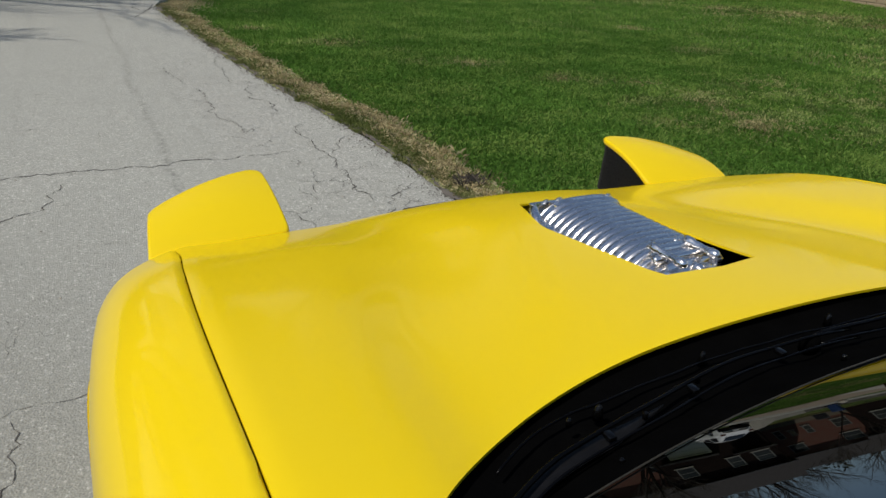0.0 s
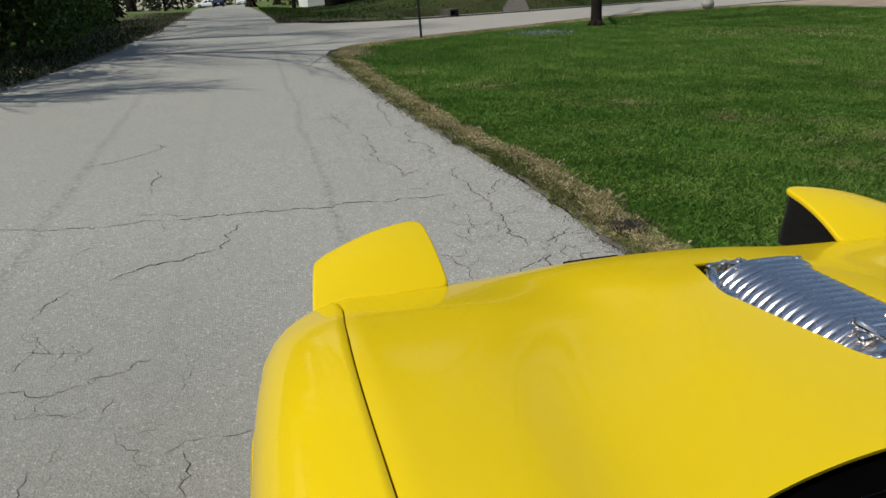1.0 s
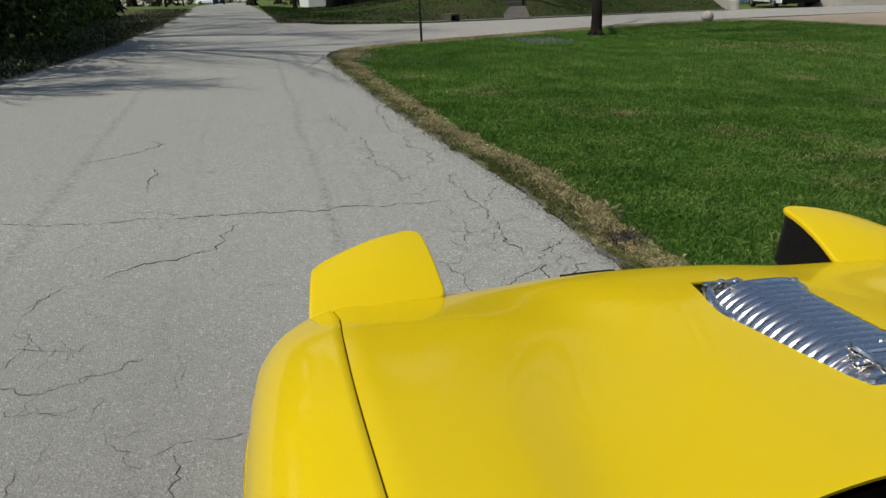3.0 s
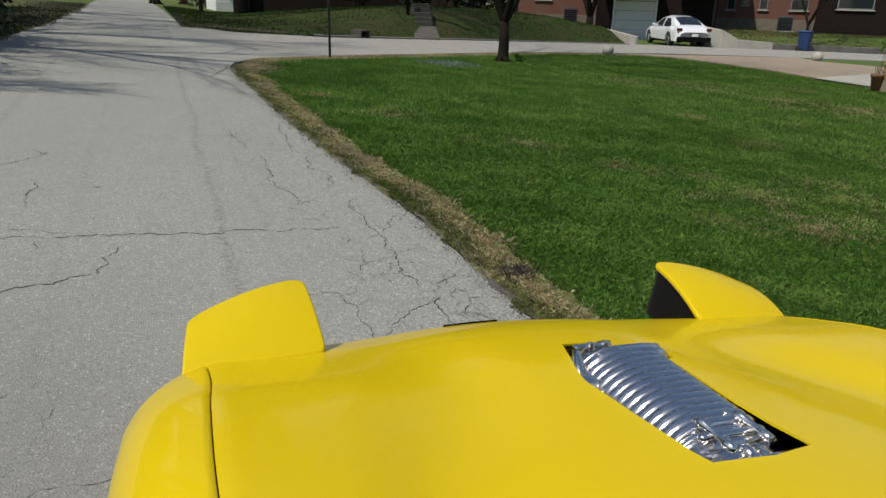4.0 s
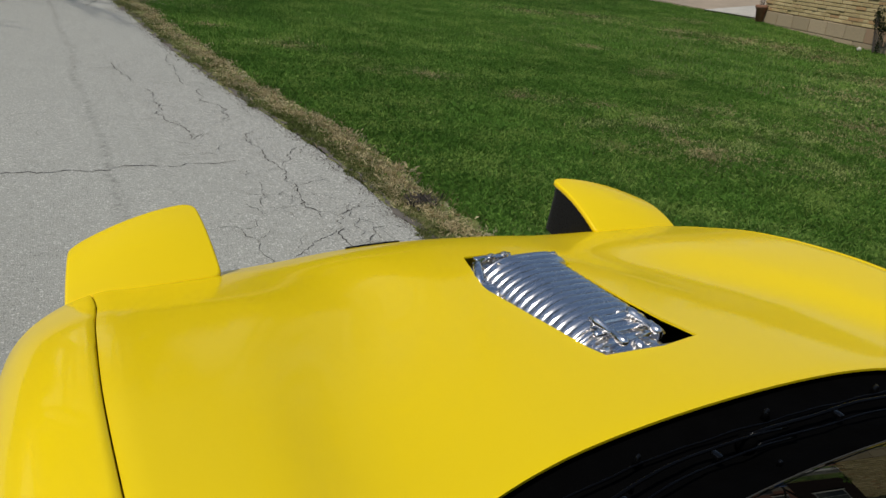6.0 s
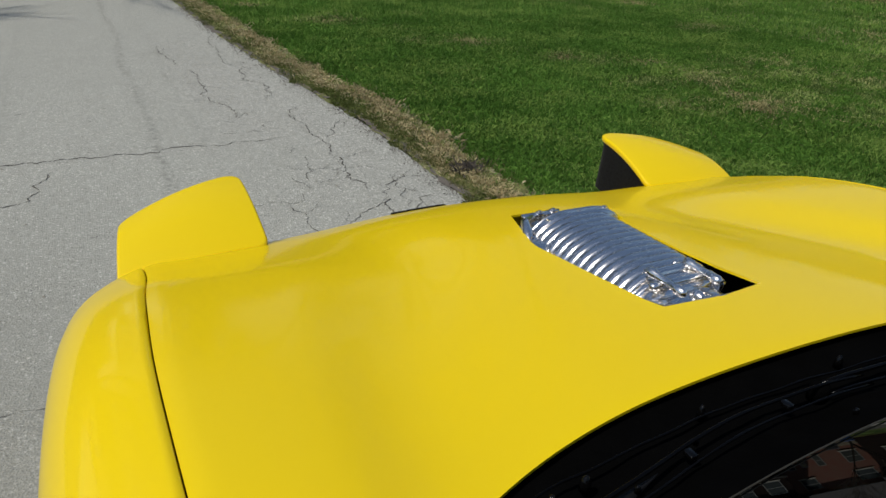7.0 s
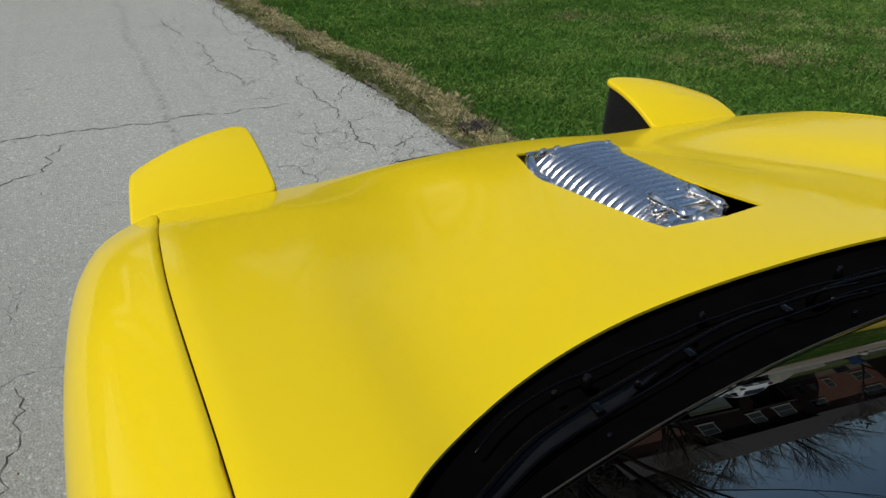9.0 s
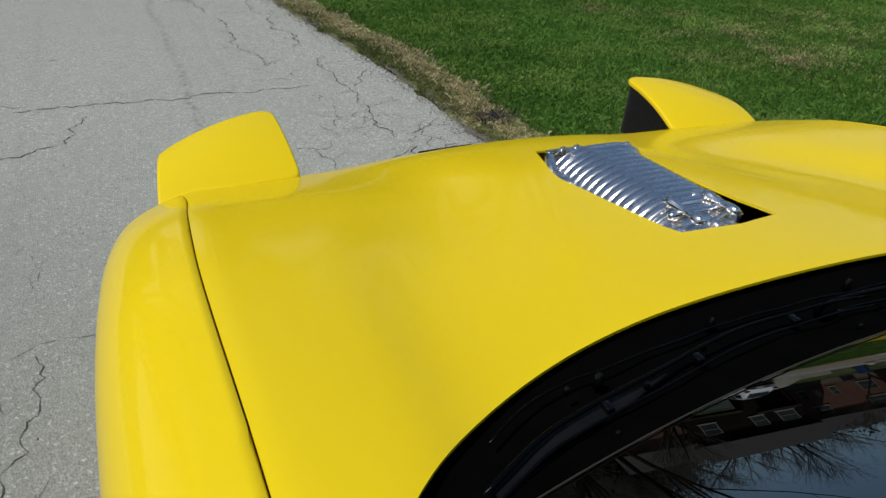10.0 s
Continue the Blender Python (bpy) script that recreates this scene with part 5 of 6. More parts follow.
EDGE_SHORT = [
    ([(0.05, 5.02), (0.25, 4.99)], 0.009), ([(0.48, 2.78), (0.58, 2.91), (0.66, 3.08), (0.75, 3.16)], 0.009),
    ([(0.78, 2.12), (0.67, 2.03), (0.56, 1.94), (0.51, 1.86), (0.48, 1.75), (0.46, 1.65), (0.48, 1.49), (0.44, 1.3)], 0.010),
    ([(-0.19, 1.91), (-0.02, 1.89), (0.0, 1.85), (0.05, 1.69), (0.04, 1.59), (0.06, 1.44), (0.02, 1.25)], 0.008),
    ([(0.05, 1.69), (0.11, 1.77), (0.15, 1.83)], 0.006), ([(0.0, 1.85), (0.09, 1.89), (0.11, 1.97)], 0.006), ([(0.15, 1.48), (0.24, 1.58), (0.32, 1.65), (0.43, 1.72), (0.50, 1.78)], 0.007),
    ([(0.53, 1.57), (0.60, 1.63), (0.65, 1.73), (0.75, 1.75)], 0.008), ([(0.26, 2.76), (0.22, 2.57)], 0.006), ([(0.29, 2.51), (0.22, 2.25), (0.16, 2.09)], 0.006), ([(0.21, 2.11), (0.37, 2.11)], 0.005),
]
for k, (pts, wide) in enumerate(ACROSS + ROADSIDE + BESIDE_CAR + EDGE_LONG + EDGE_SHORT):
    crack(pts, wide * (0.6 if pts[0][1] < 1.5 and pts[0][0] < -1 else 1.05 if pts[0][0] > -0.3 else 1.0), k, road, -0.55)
# fine net of cracks where the edge has broken up
nrng = random.Random(4)
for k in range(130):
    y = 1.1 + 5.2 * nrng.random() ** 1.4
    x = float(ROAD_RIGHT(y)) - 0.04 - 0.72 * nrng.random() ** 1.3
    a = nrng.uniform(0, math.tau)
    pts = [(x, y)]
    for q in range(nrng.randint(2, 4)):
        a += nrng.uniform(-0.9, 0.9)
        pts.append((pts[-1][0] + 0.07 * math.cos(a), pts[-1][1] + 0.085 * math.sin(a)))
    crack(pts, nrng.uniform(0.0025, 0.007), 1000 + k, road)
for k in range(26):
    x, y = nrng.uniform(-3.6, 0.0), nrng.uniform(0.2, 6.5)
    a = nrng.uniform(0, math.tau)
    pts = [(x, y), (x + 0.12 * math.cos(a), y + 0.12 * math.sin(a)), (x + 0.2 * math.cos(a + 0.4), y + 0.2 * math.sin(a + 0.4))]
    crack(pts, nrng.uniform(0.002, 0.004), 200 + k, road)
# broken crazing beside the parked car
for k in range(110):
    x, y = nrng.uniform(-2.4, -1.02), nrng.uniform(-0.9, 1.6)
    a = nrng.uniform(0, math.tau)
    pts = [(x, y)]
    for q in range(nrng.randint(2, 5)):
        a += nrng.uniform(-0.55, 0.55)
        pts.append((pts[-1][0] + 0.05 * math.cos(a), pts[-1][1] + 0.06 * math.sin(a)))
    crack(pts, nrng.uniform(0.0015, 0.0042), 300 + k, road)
chips = bmesh.new()
for k in range(160):
    x, y = nrng.uniform(-3.8, 0.9), abs(nrng.gauss(0, 1)) * 4 - 1.0
    if x > float(ROAD_RIGHT(min(y, 10.7))) - 0.02:
        continue
    r = nrng.uniform(0.002, 0.006)
    box(chips, (x - r, y - r * nrng.uniform(0.6, 1.6), float(land(x, y)) - 0.002), (x + r, y + r, float(land(x, y)) + r * 0.9), 0, (0.6, 0.6))
tagged(part("gravel", chips, plain("loose_chips", (0.26, 0.24, 0.20), 0.95, vary=0.5, scale=3)), "loose stone chips on the asphalt", "gravel", kind="stuff")


# ---- post, stones, drain, bin, pot ----
post = thing("sign_post", Matrix.Translation(on_land(2.42, 13.0, -0.1)), "thin rusty steel sign post at the lawn corner", "post")
bm = boxes(((-0.022, -0.006, 0), (0.022, 0.0, 2.3)), ((-0.022, -0.022, 0), (-0.017, -0.0065, 2.3)), ((0.017, -0.022, 0), (0.022, -0.0065, 2.3)))
part("channel", bm, STEEL, post)


def stone(at, r, seed):
    bm_ = bmesh.new()
    bmesh.ops.create_icosphere(bm_, subdivisions=3, radius=r)
    for v in bm_.verts:
        v.co *= 1 + 0.03 * noise.noise(v.co * 6 + Vector((seed, 0, 0)))
        v.co.z *= 0.93
    ob = part("stone_ball", bm_, CONCRETE, smooth=True)
    ob.location = on_land(*at, r * 0.8)
    return tagged(ob, "round pale concrete ball beside the driveway mouth", "stone ball", "driveway balls")


stone((12.75, 19.0), 0.185, 1)
stone((21.4, 18.75), 0.19, 2)

# a darker version of the drain's concrete, for the garden steps
DARK_STEP = plain("dark_step_concrete", (0.050, 0.048, 0.037), 0.95, vary=0.4, scale=5, bump=0.4)
DRAIN = plain("stained_concrete", (0.085, 0.075, 0.060), 0.95, vary=0.35, scale=5, bump=0.4)
drain = thing("storm_drain", Matrix.Translation(on_land(4.9, 19.5)) @ pose(0, 0, 0, 0, 0, 38) @ Matrix.Scale(0.72, 4), "small concrete storm drain inlet at the kerb", "drain")
part("inlet_top", boxes(((-0.30, 0, 0.24), (0.30, 0.5, 0.31)), bevel=0.012), DRAIN, drain)
part("inlet_side", boxes(((-0.30, 0, -0.1), (-0.24, 0.5, 0.238)), bevel=0.008), DRAIN, drain)
part("inlet_side", boxes(((0.24, 0, -0.1), (0.30, 0.5, 0.238)), bevel=0.008), DRAIN, drain)
part("inlet_back", boxes(((-0.24, 0.2, -0.1), (0.24, 0.26, 0.238))), MATT, drain)


def bin_(at, turn):
    b = thing("trash_bin", Matrix.Translation(on_land(*at)) @ pose(0, 0, 0, 0, 0, turn) @ Matrix.Scale(0.86, 4), "dark blue plastic wheeled bin at the kerb", "bin")
    bm_ = box(bmesh.new(), (-0.26, -0.3, 0.06), (0.26, 0.3, 0.98), 0.03)
    for v in bm_.verts:
        v.co.x *= 0.8 + 0.22 * v.co.z
        v.co.y *= 0.8 + 0.22 * v.co.z
    part("tub", bm_, BLUE, b)
    bm_ = box(bmesh.new(), (-0.30, -0.34, 0.985), (0.30, 0.34, 1.06), 0.025, (0.9, 0.9))
    part("lid", bm_, BLUE, b)
    part("handle", tube(bmesh.new(), [(-0.25, 0.36, 0.96), (0.25, 0.36, 0.96)], [0.016] * 2, 8), BLUE, b)
    for s_ in (-1, 1):
        part("wheel", spun(bmesh.new(), [(0.02, -0.025), (0.11, -0.025), (0.12, 0), (0.11, 0.025), (0.02, 0.025)], 20, "X", (s_ * 0.26, 0.24, 0.12)), RUBBER, b)
    return b


bin_((27.3, 25.0), 25)

pot = thing("plant_pot", Matrix.Translation(on_land(15.80, 11.75)) @ Matrix.Scale(0.66, 4), "tall terracotta pot with dry stems by the brick wall", "plant pot")
part("pot", spun(bmesh.new(), [(0.13, 0.0), (0.19, 0.48), (0.22, 0.49), (0.23, 0.60), (0.20, 0.61), (0.18, 0.56), (0.02, 0.55)], 28), CLAY, pot, smooth=True)
stalks = bmesh.new()
prng = random.Random(2)
for k in range(10):
    a = prng.uniform(0, math.tau)
    h = prng.uniform(0.25, 0.5) if k else 1.3
    tube(stalks, [(0.05 * math.cos(a), 0.05 * math.sin(a), 0.5), (0.10 * math.cos(a), 0.10 * math.sin(a), 0.55 + h * 0.5), (0.16 * math.cos(a), 0.16 * math.sin(a), 0.55 + h)], [0.010, 0.008, 0.004], 5)
part("stalks", stalks, TWIG, pot)
quads("leaves", leaf_cloud(np.random.default_rng(5), 110, (0.05, 0.0, 1.62), (0.22, 0.22, 0.30), 0.05), GRASS, pot)


# ---- houses ----
def window(parent, x0, x1, z0, z1, y):
    w = new("window")
    w.parent = parent
    d = 0.05
    part("frame", boxes(((x0, y - d, z0), (x0 + 0.06, y, z1)), ((x1 - 0.06, y - d, z0), (x1, y, z1)), ((x0 + 0.06, y - d, z1 - 0.06), (x1 - 0.06, y, z1)),
                        ((x0 + 0.06, y - d, z0), (x1 - 0.06, y, z0 + 0.06)), ((x0 + 0.06, y - d + 0.012, (z0 + z1) / 2 - 0.025), (x1 - 0.06, y, (z0 + z1) / 2 + 0.025))), FRAME, w)
    part("pane", boxes(((x0 + 0.06, y - 0.02, z0 + 0.06), (x1 - 0.06, y - 0.012, z1 - 0.06))), DARK_GLASS, w)
    part("sill", boxes(((x0 - 0.08, y - 0.10, z0 - 0.07), (x1 + 0.08, y, z0 - 0.004)), bevel=0.01), CONCRETE, w)


def house(at, turn, width, depth, height, wall, foundation, label, panes=(), roof=2.4, porch=False):
    """A house with its front at y = 0, towards the street, and a gabled roof."""
    h = thing("house", Matrix.Translation(Vector(at)) @ pose(0, 0, 0, 0, 0, turn), label, "house", "houses along the side street")
    part("foundation", boxes(((-width / 2 - 0.03, -0.03, -1.2), (width / 2 + 0.03, depth, foundation)), bevel=0.01), FOOTING if wall is REDBRICK else wall, h)
    part("wall", boxes(((-width / 2, 0, foundation), (width / 2, depth, height))), wall, h)
    bm_ = bmesh.new()
    o = 0.45
    ridge = height + roof
    v = [bm_.verts.new(p) for p in ((-width / 2 - o, -o, height - 0.05), (width / 2 + o, -o, height - 0.05), (width / 2 + o, depth + o, height - 0.05), (-width / 2 - o, depth + o, height - 0.05),
                                    (-width / 2 - o, depth / 2, ridge), (width / 2 + o, depth / 2, ridge))]
    for f in ((0, 1, 5, 4), (2, 3, 4, 5), (0, 4, 3), (1, 2, 5), (0, 3, 2, 1)):
        bm_.faces.new([v[k] for k in f])
    part("roof", bm_, ROOF, h)
    part("gutter", boxes(((-width / 2 - o, -o - 0.1, height - 0.14), (width / 2 + o, -o, height - 0.02)), bevel=0.02), GREYBOX, h)
    for x0, x1, z0, z1 in panes:
        window(h, x0, x1, z0, z1, -0.002)
    return h


garage_house = house((25.86, 34.50, -0.45), -38, 6.6, 8, 5.6, DARKWALL, 0.3, "dark brown brick house with a white garage door",
                     ((0.4, 1.2, 3.4, 4.6), (1.9, 2.9, 3.4, 4.6), (-2.5, -1.5, 3.3, 4.5)))
door = new("garage_door")
door.parent = garage_house
for k in range(4):
    part("panel", boxes(((-2.20, -0.06, 0.02 + k * 0.52), (-0.05, -0.012, 0.525 + k * 0.52)), bevel=0.006), WHITE, door)
part("door_frame", boxes(((-2.35, -0.09, 0.0), (-2.21, -0.02, 2.11)), ((-0.04, -0.09, 0.0), (0.10, -0.02, 2.11)), ((-2.35, -0.09, 2.115), (0.10, -0.02, 2.28))), WHITE, door)
steps_ = new("porch")
steps_.parent = garage_house
part("porch_slab", boxes(((1.2, -1.6, -0.3), (3.2, -0.05, 0.75)), bevel=0.02), DARKWALL, steps_)
part("step", boxes(((0.55, -1.5, -0.3), (1.19, -0.3, 0.36)), bevel=0.01), CONCRETE, steps_)
for x in (1.3, 3.1):
    part("post", boxes(((x - 0.06, -1.55, 0.75), (x + 0.06, -1.43, 3.0)), bevel=0.01), DARKWALL, steps_)
# canopy added over the garage door to put it in shade
part("garage_canopy", boxes(((-2.95, -2.1, 2.45), (0.4, -0.02, 2.62)), bevel=0.02), ROOF, garage_house)
part("canopy", boxes(((1.0, -1.8, 3.0), (3.4, -0.02, 3.15)), bevel=0.02), ROOF, steps_)
house((35.6, 35.2, 0.05), -45, 8.0, 9, 5.4, REDBRICK, 0.75, "red brick house on a pale stone foundation",
      ((-3.1, -2.6, 1.25, 2.5), (-2.2, -1.8, 1.55, 2.4), (-1.2, -0.7, 1.3, 2.5), (0.6, 1.6, 1.3, 2.6), (-3.0, -2.0, 3.6, 4.8), (0.4, 1.6, 3.6, 4.8)))
house((37.0, 28.2, 0.15), -48, 8.0, 8, 4.6, DARKWALL, 0.5, "dark brown brick house with a white window", ((-3.0, -1.2, 1.35, 2.6), (1.0, 2.6, 1.35, 2.6)))
house((24.6, 41.5, 0.2), -30, 7.0, 8, 4.8, REDBRICK, 0.5, "red brick house behind a small lawn", ((-2.4, -1.4, 1.4, 2.6), (0.8, 1.8, 1.4, 2.6)))
house((9.2, 44.5, 0.55), -8, 9.0, 8, 3.2, DARKWALL, 0.3, "low dark brown house behind the bank", ((-3.2, -1.8, 1.1, 2.2), (1.0, 2.4, 1.1, 2.2)), 1.8)
house((3.75, 50.5, 0.75), 2, 1.15, 6, 2.6, WHITE, 0.2, "small white painted building near the road", (), 0.8)
for x, y, turn in ((33.2, 32.2, -45), (23.2, 39.3, -30)):
    ac = thing("air_conditioner", Matrix.Translation((x, y, 0.18 if x > 30 else 0.3)) @ pose(0, 0, 0, 0, 0, turn), "dark grey outdoor air conditioner beside a house", "air conditioner", "air conditioners")
    part("case", box(bmesh.new(), (-0.4, -0.4, 0.06), (0.4, 0.4, 0.86), 0.02), GREYBOX, ac)
    part("base", boxes(((-0.48, -0.48, -0.3), (0.48, 0.48, 0.055))), CONCRETE, ac)
    for k in range(6):
        part("slat", boxes(((-0.36, -0.415, 0.14 + 0.11 * k), (0.36, -0.401, 0.19 + 0.11 * k))), MATT, ac)


# ---- banks, kerbs and retaining walls ----
def bank(name, front, back, rise, label):
    """A grassy bank that climbs from the kerb line to the yards."""
    verts, faces, m = [], [], 14
    for (x0, y0), (x1, y1), top_h in zip(front, back, rise):
        for k in range(m + 1):
            f = k / m
            x, y = x0 + (x1 - x0) * f, y0 + (y1 - y0) * f
            s_ = min(1.0, f * 2.6)
            verts.append((x, y, float(land(x0, y0)) + (0.05 if k else -0.06) + top_h * s_ * s_ * (3 - 2 * s_) + (0.13 * float(noise.noise(Vector((x * 0.7, y * 0.7, 0)))) if k else 0.0)))
    for i in range(len(front) - 1):
        for k in range(m):
            faces.append((i * (m + 1) + k, (i + 1) * (m + 1) + k, (i + 1) * (m + 1) + k + 1, i * (m + 1) + k + 1))
    ob = raw(name, verts, faces, SHADED_SOIL if name == "bank_left" else SOIL)
    tagged(ob, label, "bank", kind="structure")
    r_ = np.random.default_rng(len(front))
    corners = np.array(verts).reshape(len(front), m + 1, 3)
    n = 26000
    i, k = r_.integers(0, len(front) - 1, n), r_.integers(0, m, n)
    u, v = r_.random((n, 1)), r_.random((n, 1))
    p = (corners[i, k] * (1 - u) * (1 - v) + corners[i + 1, k] * u * (1 - v) + corners[i, k + 1] * (1 - u) * v + corners[i + 1, k + 1] * u * v)
    z = p[:, 2] - land(p[:, 0], p[:, 1])
    blades(name + "_grass", r_, p[:, 0], p[:, 1], 0.055, 0.022, 1.2, ROUGH_GRASS if name == "bank_left" else DRY_GRASS, "short rough grass on the bank", up=z)
    return ob


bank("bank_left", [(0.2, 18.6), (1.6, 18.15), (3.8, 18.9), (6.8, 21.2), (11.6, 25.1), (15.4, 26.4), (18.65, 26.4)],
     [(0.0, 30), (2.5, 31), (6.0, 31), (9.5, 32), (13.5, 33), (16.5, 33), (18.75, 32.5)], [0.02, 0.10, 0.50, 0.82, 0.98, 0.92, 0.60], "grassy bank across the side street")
bank("bank_right", [(23.5, 26.6), (25.5, 25.7), (28.0, 25.3), (31.5, 24.0), (36, 22.6)], [(27, 33), (29.5, 32), (33, 31), (36, 29), (41, 27)], [0.55, 0.5, 0.5, 0.55, 0.6], "grassy yard behind the retaining wall")
for line, label in (([(3.2, 18.5), (3.8, 18.75), (6.8, 21.05), (11.6, 24.95), (15.4, 26.25), (18.6, 26.25)], "kerb_left"), ([(25.6, 25.45), (28.0, 25.1), (31.5, 23.8), (36, 22.4), (44, 20.4)], "kerb_right")):
    verts, faces = [], []
    for x, y in line:
        z = float(land(x, y))
        up_ = 0.03 if label == "kerb_left" else 0.26
        for dx, dz in ((0, -0.1), (0, up_), (0.03, up_ + 0.012), (0.2, up_ + 0.015), (0.2, -0.1)):
            verts.append((x - dx * 0.3, y + dx, z + dz))
    for i in range(len(line) - 1):
        for k in range(4):
            faces.append((i * 5 + k, i * 5 + k + 1, (i + 1) * 5 + k + 1, (i + 1) * 5 + k)[::-1])
    tagged(raw(label, verts, faces, plain("dark_kerb_" + label, (0.15, 0.14, 0.115), 0.95, vary=0.4, scale=3), smooth=False), "dark weathered concrete kerb", "kerb", kind="structure")


def wall_run(points, heights, thick, label):
    """A low wall along plan points with a sloping top."""
    bm_ = bmesh.new()
    rows = []
    for i, ((x, y), h) in enumerate(zip(points, heights)):
        a, b = points[max(0, i - 1)], points[min(len(points) - 1, i + 1)]
        d = Vector((b[0] - a[0], b[1] - a[1], 0)).normalized()
        s_ = Vector((-d.y, d.x, 0)) * thick
        z = float(land(x, y))
        p = Vector((x, y, z))
        rows.append([bm_.verts.new(q) for q in (p - Vector((0, 0, 0.2)), p + Vector((0, 0, h)), p + s_ + Vector((0, 0, h)), p + s_ - Vector((0, 0, 0.2)))])
    for r0, r1 in zip(rows, rows[1:]):
        for k in range(4):
            bm_.faces.new((r0[k], r1[k], r1[(k + 1) % 4], r0[(k + 1) % 4]))
    bm_.faces.new(rows[0])
    bm_.faces.new(rows[-1][::-1])
    bmesh.ops.bevel(bm_, geom=list(bm_.edges), offset=0.015, segments=1, affect="EDGES")
    return tagged(part("retaining_wall", bm_, CONCRETE), label, "wall", kind="structure")


wall_run([(23.1, 27.8), (22.98, 26.2), (23.3, 25.9), (23.95, 25.6), (25.6, 25.15)], [0.95, 0.82, 0.78, 0.40, 0.32], 0.22, "pale concrete retaining wall with a sloping top")
wall_run([(19.1, 30.5), (19.0, 28.2), (18.9, 26.3)], [0.70, 0.52, 0.36], 0.14, "pale concrete garden wall beside the parked car")


# a short concrete walk and steps up the bank
walk_way = Vector((0.262, 0.965, 0))
across_way = Vector((0.965, -0.262, 0))
foot = on_land(7.62, 21.85)
front_walk = thing("garden_steps", Matrix.Translation(foot), "worn concrete walk and steps up a grassy bank", "steps")


def tread(d0, d1, z0, z1, half, deep):
    bm_ = bmesh.new()
    rows = []
    for d, z in ((d0, z0), (d1, z1)):
        c_ = walk_way * d
        rows.append([bm_.verts.new(c_ + across_way * q + Vector((0, 0, zz))) for q, zz in ((-half, z), (half, z), (half, z - deep), (-half, z - deep))])
    for k in range(4):
        bm_.faces.new((rows[0][k], rows[1][k], rows[1][(k + 1) % 4], rows[0][(k + 1) % 4]))
    bm_.faces.new(rows[0][::-1])
    bm_.faces.new(rows[1])
    bmesh.ops.recalc_face_normals(bm_, faces=bm_.faces)
    bmesh.ops.bevel(bm_, geom=list(bm_.edges), offset=0.012, segments=1, affect="EDGES")
    return bm_


part("walk_slab", tread(-0.15, 1.55, 0.05, 0.36, 0.42, 0.14), DRAIN, front_walk)
for k in range(5):
    part("step", tread(1.56 + 0.36 * k, 1.915 + 0.36 * k, 0.50 + 0.15 * k, 0.50 + 0.15 * k, 0.32, 0.5), DARK_STEP, front_walk)

